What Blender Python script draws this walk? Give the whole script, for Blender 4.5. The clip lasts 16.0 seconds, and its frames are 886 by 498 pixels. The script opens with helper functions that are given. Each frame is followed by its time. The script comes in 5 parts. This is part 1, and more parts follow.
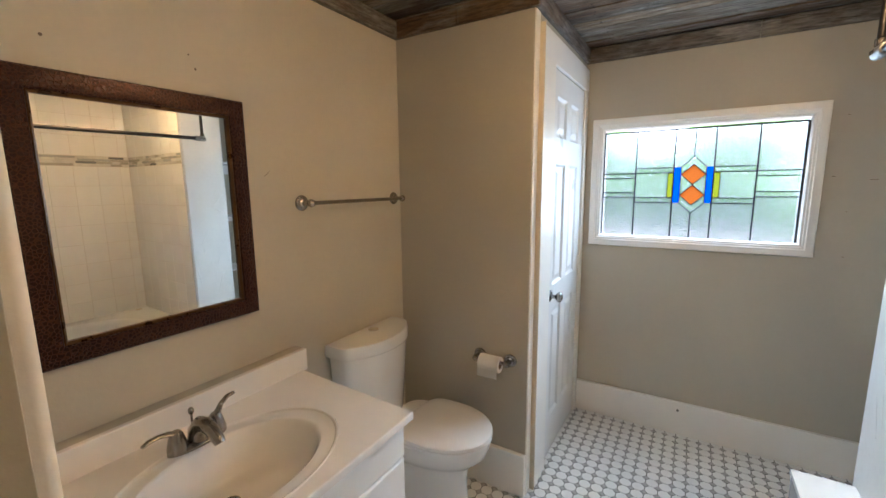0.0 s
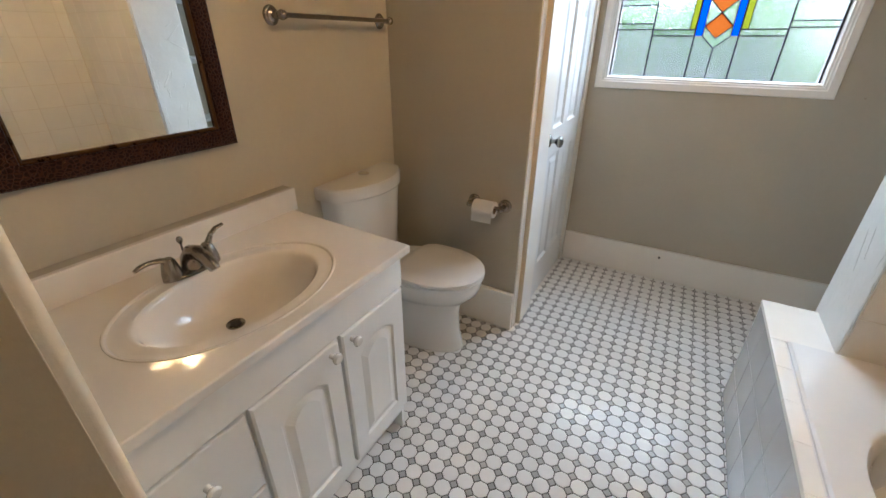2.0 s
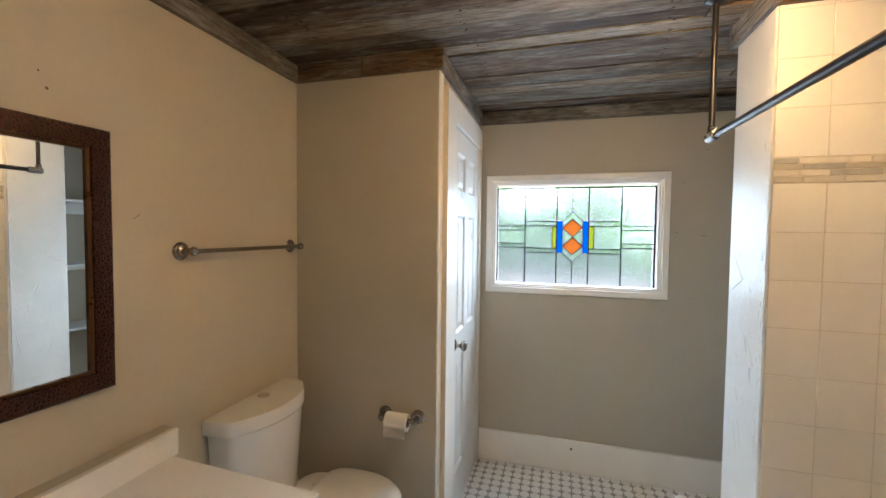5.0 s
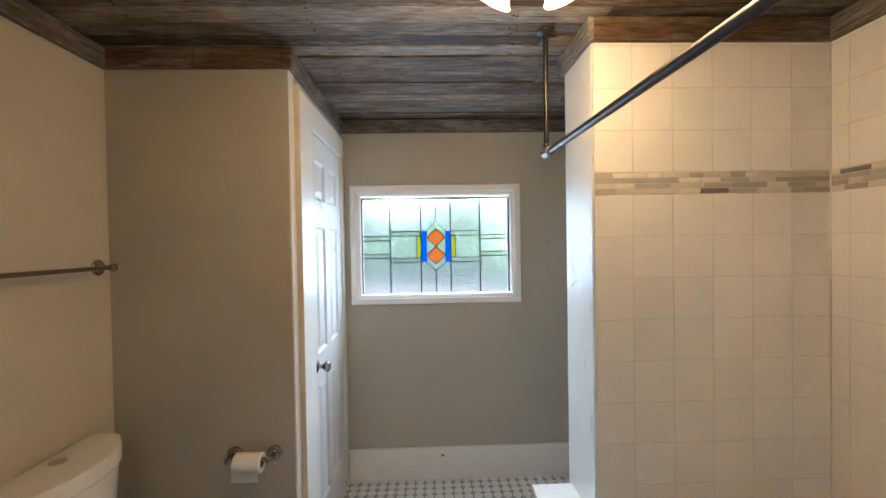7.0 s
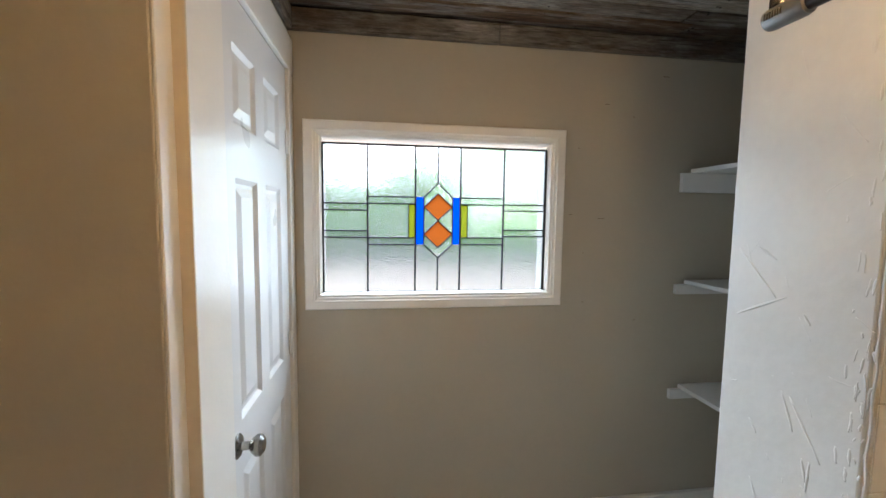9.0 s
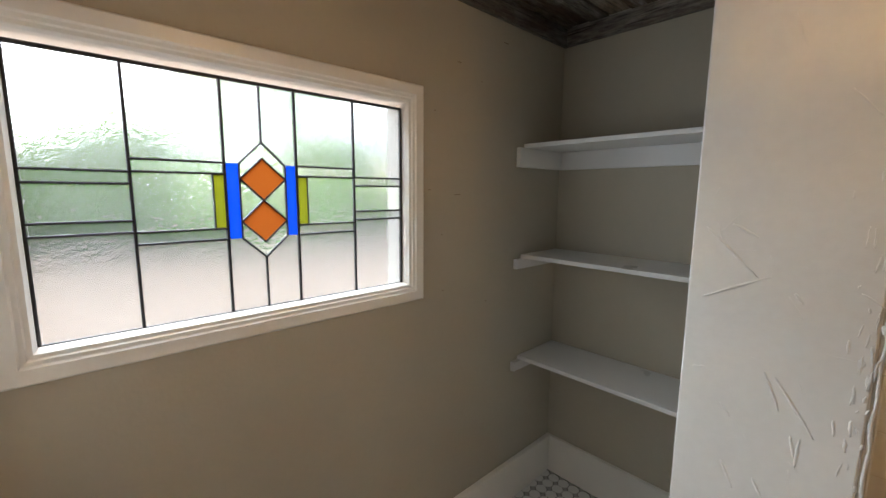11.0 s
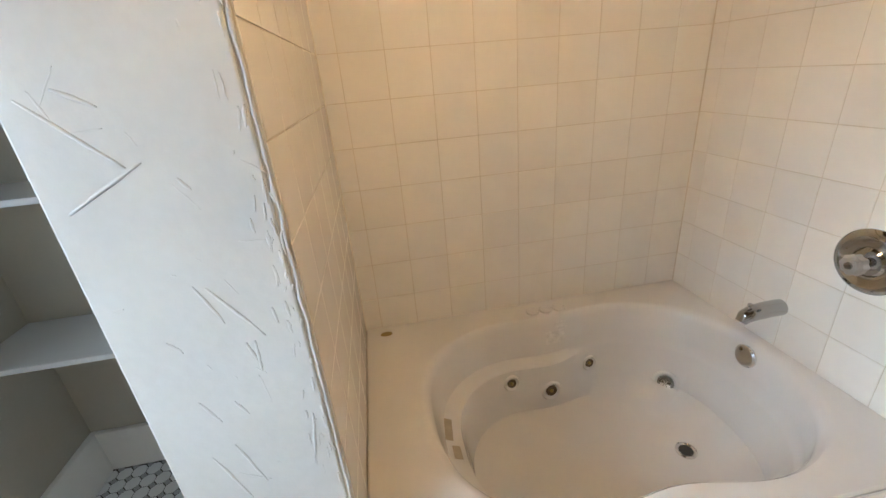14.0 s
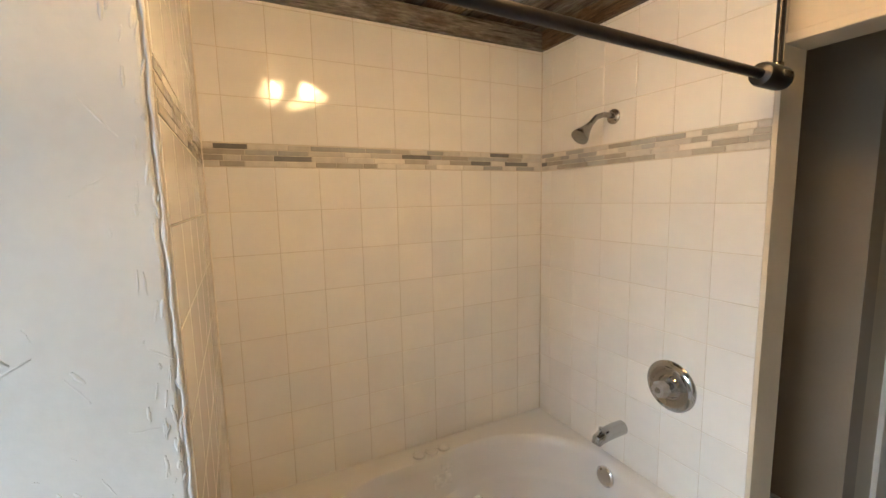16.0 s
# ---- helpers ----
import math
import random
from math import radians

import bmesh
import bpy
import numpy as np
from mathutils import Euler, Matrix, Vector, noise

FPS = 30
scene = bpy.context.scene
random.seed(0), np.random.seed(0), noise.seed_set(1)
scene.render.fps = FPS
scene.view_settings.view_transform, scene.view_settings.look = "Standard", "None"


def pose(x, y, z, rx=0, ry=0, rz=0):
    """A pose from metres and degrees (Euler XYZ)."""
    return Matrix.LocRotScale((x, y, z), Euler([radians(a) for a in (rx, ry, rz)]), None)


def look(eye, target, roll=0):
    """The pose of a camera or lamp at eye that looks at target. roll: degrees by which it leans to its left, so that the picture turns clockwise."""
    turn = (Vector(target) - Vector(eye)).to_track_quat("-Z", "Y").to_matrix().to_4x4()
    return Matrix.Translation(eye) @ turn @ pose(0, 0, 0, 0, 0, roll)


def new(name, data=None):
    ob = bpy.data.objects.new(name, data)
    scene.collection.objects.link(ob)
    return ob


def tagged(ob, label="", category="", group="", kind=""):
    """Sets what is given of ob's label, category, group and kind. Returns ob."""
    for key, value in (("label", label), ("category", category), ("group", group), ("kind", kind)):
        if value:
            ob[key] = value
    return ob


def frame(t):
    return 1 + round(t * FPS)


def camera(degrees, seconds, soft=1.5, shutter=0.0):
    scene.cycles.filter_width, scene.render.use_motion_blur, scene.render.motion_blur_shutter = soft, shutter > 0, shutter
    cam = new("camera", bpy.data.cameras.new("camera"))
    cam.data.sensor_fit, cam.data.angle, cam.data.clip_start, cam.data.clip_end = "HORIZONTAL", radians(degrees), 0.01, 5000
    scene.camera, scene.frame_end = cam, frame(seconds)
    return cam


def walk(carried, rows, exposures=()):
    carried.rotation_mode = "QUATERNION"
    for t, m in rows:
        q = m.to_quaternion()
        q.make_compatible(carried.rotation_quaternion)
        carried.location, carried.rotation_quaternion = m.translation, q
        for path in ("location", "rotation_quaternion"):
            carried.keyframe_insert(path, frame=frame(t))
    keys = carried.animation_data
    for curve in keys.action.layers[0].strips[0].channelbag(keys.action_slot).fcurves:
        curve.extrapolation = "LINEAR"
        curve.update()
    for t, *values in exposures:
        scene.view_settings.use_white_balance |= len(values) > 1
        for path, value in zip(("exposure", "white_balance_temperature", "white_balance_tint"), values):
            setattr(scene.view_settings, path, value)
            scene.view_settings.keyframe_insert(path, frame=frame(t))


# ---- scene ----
cam = camera(94.7, 16.0)
PATH = [
    (0, (0.076, -0.005, 1.475), (-0.952, 1.682, 1.165), -0.6),
    (0.5, (0.064, 0.013, 1.436), (-0.945, 1.66, 0.919), -0.6),
    (1, (0.059, 0.021, 1.408), (-0.901, 1.627, 0.7), -0.4),
    (1.5, (0.042, 0.023, 1.372), (-0.868, 1.588, 0.522), -0.1),
    (2, (0.027, 0.022, 1.346), (-0.853, 1.567, 0.43), 0.2),
    (2.5, (0.023, 0.022, 1.347), (-0.846, 1.561, 0.411), 0.4),
    (3, (0.021, 0.018, 1.369), (-0.875, 1.608, 0.55), 0.4),
    (3.5, (0.028, -0.015, 1.408), (-0.938, 1.654, 0.875), 0.3),
    (4, (0.021, -0.02, 1.444), (-0.918, 1.711, 1.094), 0.3),
    (4.5, (0.004, -0.003, 1.457), (-0.777, 1.823, 1.218), 0.4),
    (5, (-0.012, 0.006, 1.483), (-0.556, 1.928, 1.401), 0.6),
    (5.2, (-0.008, 0.001, 1.497), (-0.451, 1.951, 1.509), 0.5),
    (7.3, (0.035, 0.106, 1.477), (0.118, 2.103, 1.419), -0.6),
    (7.5, (0.023, 0.187, 1.462), (0.11, 2.182, 1.349), -0.2),
    (8, (-0.02, 0.465, 1.468), (0.05, 2.455, 1.288), 0.7),
    (8.2, (-0.051, 0.563, 1.471), (0.023, 2.554, 1.296), 0.9),
    (10.3, (-0.302, 1.429, 1.505), (0.766, 3.115, 1.367), -0.1),
    (10.5, (-0.327, 1.452, 1.503), (0.864, 3.053, 1.365), 0.2),
    (11, (-0.333, 1.503, 1.488), (1.013, 2.956, 1.212), 0.4),
    (11.5, (-0.316, 1.52, 1.45), (1.065, 2.876, 0.946), -0.2),
    (12, (-0.272, 1.513, 1.422), (1.209, 2.697, 0.785), -0.6),
    (12.5, (-0.191, 1.465, 1.42), (1.423, 2.432, 0.742), -1.5),
    (13, (-0.059, 1.41, 1.421), (1.681, 2.092, 0.709), -2.8),
    (13.5, (0.013, 1.334, 1.423), (1.86, 1.57, 0.695), -4.2),
    (14, (0.024, 1.336, 1.413), (1.843, 1.079, 0.622), -5.0),
    (14.5, (-0.011, 1.351, 1.375), (1.678, 0.838, 0.435), -4.6),
    (15, (-0.019, 1.372, 1.347), (1.574, 0.744, 0.314), -3.4),
    (15.5, (-0.052, 1.374, 1.425), (1.689, 0.629, 0.781), -4.7),
    (16, (-0.052, 1.396, 1.523), (1.72, 0.499, 1.28), -1.2),
]
EXPOSURES = [(0.0, 2.38, 5200, 8), (1.0, 2.25, 5250, 9), (2.5, 2.29, 5500, 9), (3.5, 2.31, 5620, 8), (5.0, 2.31, 5470, 8), (7.5, 2.16, 5200, 8), (8.2, 2.11, 5300, 8), (10.5, 1.64, 6350, 13), (11.0, 1.62, 6350, 13), (12.0, 1.52, 6500, 14), (12.5, 1.64, 6450, 14), (13.5, 2.47, 5600, 8), (14.5, 2.35, 5400, 8), (15.0, 2.35, 5350, 8), (15.5, 2.38, 5500, 8), (16.0, 2.3, 5650, 8)]
walk(cam, [(t, look(eye, target, roll)) for t, eye, target, roll in PATH], EXPOSURES)

# ---- light ----
world = bpy.data.worlds.new("world")
scene.world = world
world.use_nodes = True
wn = world.node_tree
wn.nodes.clear()
sky = wn.nodes.new("ShaderNodeTexSky")
sky.sky_type, sky.sun_disc = "NISHITA", False
sky.sun_elevation, sky.sun_rotation = radians(38), radians(0)
sky.air_density, sky.dust_density = 1.0, 1.5
wbg = wn.nodes.new("ShaderNodeBackground")
wbg.inputs["Strength"].default_value = 0.085
wout = wn.nodes.new("ShaderNodeOutputWorld")
wn.links.new(sky.outputs[0], wbg.inputs[0])
wn.links.new(wbg.outputs[0], wout.inputs[0])

sun = new("sun", bpy.data.lights.new("sun", "SUN"))
sun.data.energy, sun.data.angle, sun.data.color = 5.0, radians(80), (0.90, 0.96, 1.0)
sun.matrix_world = look((0, 12.8, 10), (0, 0, 0))

# daylight that the rippled panes scatter into the room, standing in the window's opening
pane_light = new("window_daylight", bpy.data.lights.new("window_daylight", "AREA"))
pane_light.data.shape, pane_light.data.size, pane_light.data.size_y = "RECTANGLE", 0.88, 0.56
pane_light.data.energy, pane_light.data.color = 1.5, (0.80, 0.92, 1.0)
pane_light.matrix_world = look((0.068, 2.606, 1.465), (0.068, 0.0, 1.465))

LAMP_X, LAMP_Y, LAMP_Z = 0.295, 1.03, 2.262
SHADE_GLOW = 5.6

# ---- materials ----


def mat(name, base, rough=0.5, metal=0.0, var=0.08, scale=6.0, fine=120.0, bump=0.1, bump_scale=None, spec=0.5,
        coat=0.0, piece=0.0, stretch=(1, 1, 1)):
    """A principled material with stains at one scale and grain at a finer one; piece: variation from object to object."""
    m = bpy.data.materials.new(name)
    m.use_nodes = True
    nt = m.node_tree
    b = nt.nodes["Principled BSDF"]
    b.inputs["Roughness"].default_value = rough
    b.inputs["Metallic"].default_value = metal
    b.inputs["Specular IOR Level"].default_value = spec
    b.inputs["Coat Weight"].default_value = coat
    b.inputs["Coat Roughness"].default_value = 0.05
    geo = nt.nodes.new("ShaderNodeNewGeometry")
    mp = nt.nodes.new("ShaderNodeMapping")
    mp.inputs["Scale"].default_value = stretch
    nt.links.new(geo.outputs["Position"], mp.inputs[0])
    n1, n2 = nt.nodes.new("ShaderNodeTexNoise"), nt.nodes.new("ShaderNodeTexNoise")
    n1.inputs["Scale"].default_value, n1.inputs["Detail"].default_value = scale, 4
    n2.inputs["Scale"].default_value, n2.inputs["Detail"].default_value = fine, 3
    for n in (n1, n2):
        nt.links.new(mp.outputs[0], n.inputs["Vector"])
    add = nt.nodes.new("ShaderNodeMath")
    add.operation = "MULTIPLY_ADD"
    add.inputs[1].default_value = 0.35
    nt.links.new(n2.outputs[0], add.inputs[0])
    nt.links.new(n1.outputs[0], add.inputs[2])
    ramp = nt.nodes.new("ShaderNodeMapRange")
    ramp.inputs["From Min"].default_value, ramp.inputs["From Max"].default_value = 0.35, 1.0
    ramp.inputs["To Min"].default_value, ramp.inputs["To Max"].default_value = 1 - var, 1 + var
    nt.links.new(add.outputs[0], ramp.inputs["Value"])
    val = ramp.outputs[0]
    if piece:
        oi = nt.nodes.new("ShaderNodeObjectInfo")
        pr = nt.nodes.new("ShaderNodeMapRange")
        pr.inputs["To Min"].default_value, pr.inputs["To Max"].default_value = 1 - piece, 1 + piece
        nt.links.new(oi.outputs["Random"], pr.inputs["Value"])
        mu = nt.nodes.new("ShaderNodeMath")
        mu.operation = "MULTIPLY"
        nt.links.new(val, mu.inputs[0])
        nt.links.new(pr.outputs[0], mu.inputs[1])
        val = mu.outputs[0]
    mix = nt.nodes.new("ShaderNodeVectorMath")
    mix.operation = "SCALE"
    mix.inputs[0].default_value = base
    nt.links.new(val, mix.inputs["Scale"])
    nt.links.new(mix.outputs[0], b.inputs["Base Color"])
    rr = nt.nodes.new("ShaderNodeMapRange")
    rr.inputs["From Min"].default_value, rr.inputs["From Max"].default_value = 0.3, 0.7
    rr.inputs["To Min"].default_value, rr.inputs["To Max"].default_value = max(0.02, rough * 0.85), min(1, rough * 1.15)
    nt.links.new(n1.outputs[0], rr.inputs["Value"])
    nt.links.new(rr.outputs[0], b.inputs["Roughness"])
    if bump:
        nb = nt.nodes.new("ShaderNodeTexNoise")
        nb.inputs["Scale"].default_value, nb.inputs["Detail"].default_value = bump_scale or fine, 4
        nt.links.new(mp.outputs[0], nb.inputs["Vector"])
        bp = nt.nodes.new("ShaderNodeBump")
        bp.inputs["Strength"].default_value, bp.inputs["Distance"].default_value = bump, 0.004
        nt.links.new(nb.outputs[0], bp.inputs["Height"])
        nt.links.new(bp.outputs[0], b.inputs["Normal"])
    return m


def wood_mat(name, tones, axis="X", bump=0.6, rough=0.6):
    """Weathered board: one tone for each board, silvery worn streaks, fine grain, drying cracks and knots."""
    m = bpy.data.materials.new(name)
    m.use_nodes = True
    nt = m.node_tree
    b = nt.nodes["Principled BSDF"]
    b.inputs["Roughness"].default_value = rough
    b.inputs["Specular IOR Level"].default_value = 0.3
    geo = nt.nodes.new("ShaderNodeNewGeometry")
    shift = nt.nodes.new("ShaderNodeMath")
    shift.operation = "MULTIPLY"
    shift.inputs[1].default_value = 57.0
    nt.links.new(geo.outputs["Random Per Island"], shift.inputs[0])
    off = nt.nodes.new("ShaderNodeVectorMath")
    nt.links.new(geo.outputs["Position"], off.inputs[0])
    nt.links.new(shift.outputs[0], off.inputs[1])

    def stretched(k, node):
        mp = nt.nodes.new("ShaderNodeMapping")
        mp.inputs["Scale"].default_value = (k, 1, 1) if axis == "X" else (1, k, 1)
        nt.links.new(off.outputs[0], mp.inputs[0])
        nt.links.new(mp.outputs[0], node.inputs["Vector"])

    def noise_at(k, scale, detail=5, rough=0.65):
        n = nt.nodes.new("ShaderNodeTexNoise")
        n.inputs["Scale"].default_value, n.inputs["Detail"].default_value, n.inputs["Roughness"].default_value = scale, detail, rough
        stretched(k, n)
        return n.outputs[0]

    def span(value, a, b, lo, hi):
        r = nt.nodes.new("ShaderNodeMapRange")
        for key, v in (("From Min", a), ("From Max", b), ("To Min", lo), ("To Max", hi)):
            r.inputs[key].default_value = v
        nt.links.new(value, r.inputs["Value"])
        return r.outputs[0]

    def times(p, q):
        n = nt.nodes.new("ShaderNodeMath")
        n.operation = "MULTIPLY"
        nt.links.new(p, n.inputs[0])
        nt.links.new(q, n.inputs[1])
        return n.outputs[0]

    def blend(fac, p, colour, kind="MIX"):
        n = nt.nodes.new("ShaderNodeMix")
        n.data_type, n.blend_type = "RGBA", kind
        nt.links.new(fac, n.inputs[0])
        nt.links.new(p, n.inputs[6])
        n.inputs[7].default_value = (*colour, 1)
        return n.outputs[2]
    ramp = nt.nodes.new("ShaderNodeValToRGB")
    ramp.color_ramp.interpolation = "CONSTANT"
    e = ramp.color_ramp.elements
    e[0].position, e[0].color = 0.0, (*tones[0], 1)
    e[1].position, e[1].color = 1 / len(tones), (*tones[1], 1)
    for i, c in enumerate(tones[2:], 2):
        e.new(i / len(tones)).color = (*c, 1)
    nt.links.new(geo.outputs["Random Per Island"], ramp.inputs[0])
    fine, streak, blotch, crack = noise_at(0.13, 105), noise_at(0.12, 30), noise_at(0.28, 9, 6, 0.75), noise_at(0.04, 95, 3)
    pale = [sum(tones[1]) / 3 * 1.75 + 0.04 + d for d in (0.012, 0.0, -0.02)]
    colour = blend(span(times(span(streak, 0.42, 0.66, 0.0, 1.0), span(blotch, 0.47, 0.60, 0.0, 1.0)), 0.0, 1.0, 0.0, 0.9), ramp.outputs[0], pale)
    colour = blend(span(blotch, 0.50, 0.36, 0.0, 0.8), colour, (0.48, 0.34, 0.24), "MULTIPLY")
    knot = nt.nodes.new("ShaderNodeTexVoronoi")
    knot.inputs["Scale"].default_value = 5.0
    stretched(0.45, knot)
    colour = blend(span(knot.outputs["Distance"], 0.13, 0.05, 0.0, 0.75), colour, (0.30, 0.20, 0.13), "MULTIPLY")
    split = span(crack, 0.585, 0.66, 0.0, 1.0)
    colour = blend(span(split, 0.0, 1.0, 0.0, 0.8), colour, (0.18, 0.14, 0.11), "MULTIPLY")
    tone = nt.nodes.new("ShaderNodeVectorMath")
    tone.operation = "SCALE"
    nt.links.new(colour, tone.inputs[0])
    nt.links.new(span(fine, 0.32, 0.68, 0.5, 1.45), tone.inputs["Scale"])
    nt.links.new(tone.outputs[0], b.inputs["Base Color"])
    bp = nt.nodes.new("ShaderNodeBump")
    bp.inputs["Strength"].default_value, bp.inputs["Distance"].default_value = bump, 0.003
    height = nt.nodes.new("ShaderNodeMath")
    height.operation = "SUBTRACT"
    nt.links.new(fine, height.inputs[0])
    nt.links.new(split, height.inputs[1])
    nt.links.new(height.outputs[0], bp.inputs["Height"])
    nt.links.new(bp.outputs[0], b.inputs["Normal"])
    return m


def pressed_mat(name, base, high, scale):
    """Dark metal pressed with an all-over pattern of small rounded petals, worn bright on the ridges."""
    m = bpy.data.materials.new(name)
    m.use_nodes = True
    nt = m.node_tree
    b = nt.nodes["Principled BSDF"]
    b.inputs["Metallic"].default_value, b.inputs["Roughness"].default_value = 0.55, 0.3
    geo = nt.nodes.new("ShaderNodeNewGeometry")
    warp = nt.nodes.new("ShaderNodeTexNoise")
    warp.inputs["Scale"].default_value = 25
    nt.links.new(geo.outputs["Position"], warp.inputs["Vector"])
    move = nt.nodes.new("ShaderNodeVectorMath")
    move.operation = "MULTIPLY_ADD"
    move.inputs[1].default_value = (0.012, 0.012, 0.012)
    nt.links.new(warp.outputs["Color"], move.inputs[0])
    nt.links.new(geo.outputs["Position"], move.inputs[2])
    v = nt.nodes.new("ShaderNodeTexVoronoi")
    v.feature = "DISTANCE_TO_EDGE"
    v.inputs["Scale"].default_value = scale
    nt.links.new(move.outputs[0], v.inputs["Vector"])
    ridge = nt.nodes.new("ShaderNodeMapRange")
    ridge.inputs["From Min"].default_value, ridge.inputs["From Max"].default_value = 0.03, 0.17
    ridge.inputs["To Min"].default_value, ridge.inputs["To Max"].default_value = 1.0, 0.0
    nt.links.new(v.outputs["Distance"], ridge.inputs["Value"])
    mx = nt.nodes.new("ShaderNodeMix")
    mx.data_type = "RGBA"
    mx.inputs[6].default_value, mx.inputs[7].default_value = (*base, 1), (*high, 1)
    nt.links.new(ridge.outputs[0], mx.inputs[0])
    nt.links.new(mx.outputs[2], b.inputs["Base Color"])
    bp = nt.nodes.new("ShaderNodeBump")
    bp.inputs["Strength"].default_value, bp.inputs["Distance"].default_value = 0.7, 0.0022
    nt.links.new(ridge.outputs[0], bp.inputs["Height"])
    nt.links.new(bp.outputs[0], b.inputs["Normal"])
    return m


def glass_mat(name, colour, rough, bump, scale, opal=0.0, reeds=False):
    m = bpy.data.materials.new(name)
    m.use_nodes = True
    nt = m.node_tree
    b = nt.nodes["Principled BSDF"]
    b.inputs["Base Color"].default_value = (*colour, 1)
    b.inputs["Roughness"].default_value = rough
    b.inputs["Transmission Weight"].default_value = 1.0
    b.inputs["IOR"].default_value = 1.45
    geo = nt.nodes.new("ShaderNodeNewGeometry")
    if reeds:
        n = nt.nodes.new("ShaderNodeTexWave")
        n.wave_type, n.bands_direction = "BANDS", "X"
        n.inputs["Scale"].default_value = scale
    else:
        n = nt.nodes.new("ShaderNodeTexNoise")
        n.inputs["Scale"].default_value, n.inputs["Detail"].default_value = scale, 2
    nt.links.new(geo.outputs["Position"], n.inputs["Vector"])
    bp = nt.nodes.new("ShaderNodeBump")
    bp.inputs["Strength"].default_value, bp.inputs["Distance"].default_value = bump, 0.003
    nt.links.new(n.outputs["Fac"], bp.inputs["Height"])
    nt.links.new(bp.outputs[0], b.inputs["Normal"])
    if opal:
        tr = nt.nodes.new("ShaderNodeBsdfTranslucent")
        tr.inputs[0].default_value = (*colour, 1)
        mx = nt.nodes.new("ShaderNodeMixShader")
        mx.inputs[0].default_value = opal
        out = nt.nodes["Material Output"]
        nt.links.new(b.outputs[0], mx.inputs[1])
        nt.links.new(tr.outputs[0], mx.inputs[2])
        nt.links.new(mx.outputs[0], out.inputs[0])
    return m


def glow_mat(name, colour, strength):
    m = bpy.data.materials.new(name)
    m.use_nodes = True
    b = m.node_tree.nodes["Principled BSDF"]
    b.inputs["Base Color"].default_value = (0.9, 0.87, 0.8, 1)
    b.inputs["Roughness"].default_value = 0.35
    b.inputs["Emission Color"].default_value = (*colour, 1)
    b.inputs["Emission Strength"].default_value = strength
    return m


# west wall: the taupe paint, lightened to hold lamp and window light
PAINT_LIT = mat("taupe_wall_paint_lit", (0.56, 0.50, 0.38), 0.55, var=0.06, scale=2.2, fine=60, bump=0.12, bump_scale=90)
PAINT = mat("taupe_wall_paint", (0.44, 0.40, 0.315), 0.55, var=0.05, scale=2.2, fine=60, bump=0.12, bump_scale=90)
CREAM = mat("cream_wall_paint", (0.66, 0.57, 0.42), 0.5, var=0.06, scale=3, fine=70, bump=0.15, bump_scale=70)
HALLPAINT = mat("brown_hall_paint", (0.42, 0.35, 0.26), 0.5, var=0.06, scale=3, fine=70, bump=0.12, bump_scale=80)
JAMBSHADE = mat("shaded_jamb_cream", (0.40, 0.33, 0.21), 0.5, var=0.06, scale=3, fine=70, bump=0.12, bump_scale=80)
PLASTER = mat("rough_white_plaster", (0.63, 0.62, 0.585), 0.38, var=0.07, scale=4, fine=60, bump=0.5, bump_scale=16)
TRIM = mat("white_trim_paint", (0.82, 0.79, 0.73), 0.35, var=0.04, scale=5, fine=90, bump=0.08, bump_scale=60)
DOORWHITE = mat("white_door_paint", (0.74, 0.735, 0.72), 0.32, var=0.03, scale=4, fine=90, bump=0.05, bump_scale=80)
CABWHITE = mat("white_cabinet_foil", (0.84, 0.83, 0.80), 0.4, var=0.025, scale=4, fine=80, bump=0.03)
MARBLE = mat("cultured_marble", (0.84, 0.80, 0.74), 0.10, var=0.03, scale=5, fine=40, bump=0.0, coat=0.4)
CERAMIC = mat("white_ceramic", (0.80, 0.78, 0.74), 0.08, var=0.015, scale=4, fine=40, bump=0.0, coat=0.3)
SEAT = mat("white_toilet_plastic", (0.80, 0.78, 0.75), 0.22, var=0.015, scale=4, fine=40, bump=0.0)
ACRYLIC = mat("white_tub_acrylic", (0.71, 0.70, 0.68), 0.08, var=0.03, scale=4, fine=60, bump=0.02, coat=0.2)
WALLTILE = mat("glazed_wall_tile", (0.80, 0.775, 0.72), 0.06, var=0.03, scale=9, fine=50, bump=0.02, bump_scale=14, piece=0.025)
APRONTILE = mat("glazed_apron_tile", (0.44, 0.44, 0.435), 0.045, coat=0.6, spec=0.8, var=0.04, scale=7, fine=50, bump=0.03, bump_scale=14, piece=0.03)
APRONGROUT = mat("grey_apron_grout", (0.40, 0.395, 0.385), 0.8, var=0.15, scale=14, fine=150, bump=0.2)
GROUT = mat("beige_tile_grout", (0.62, 0.56, 0.46), 0.9, var=0.15, scale=14, fine=150, bump=0.2)
FLOORGROUT = mat("dark_floor_grout", (0.060, 0.055, 0.048), 0.9, var=0.3, scale=10, fine=200, bump=0.25)
OCTAGON = mat("white_octagon_porcelain", (0.79, 0.78, 0.75), 0.21, spec=0.25, var=0.05, scale=5, fine=60, bump=0.02, piece=0.05)
DOT = mat("grey_dot_porcelain", (0.42, 0.41, 0.39), 0.13, spec=0.35, var=0.1, scale=6, fine=70, bump=0.02, piece=0.15)
NICKEL = mat("brushed_nickel", (0.33, 0.305, 0.275), 0.24, metal=1.0, var=0.06, scale=20, fine=300, bump=0.02)
CHROME = mat("chrome", (0.75, 0.75, 0.75), 0.07, metal=1.0, var=0.04, scale=20, fine=200, bump=0.0)
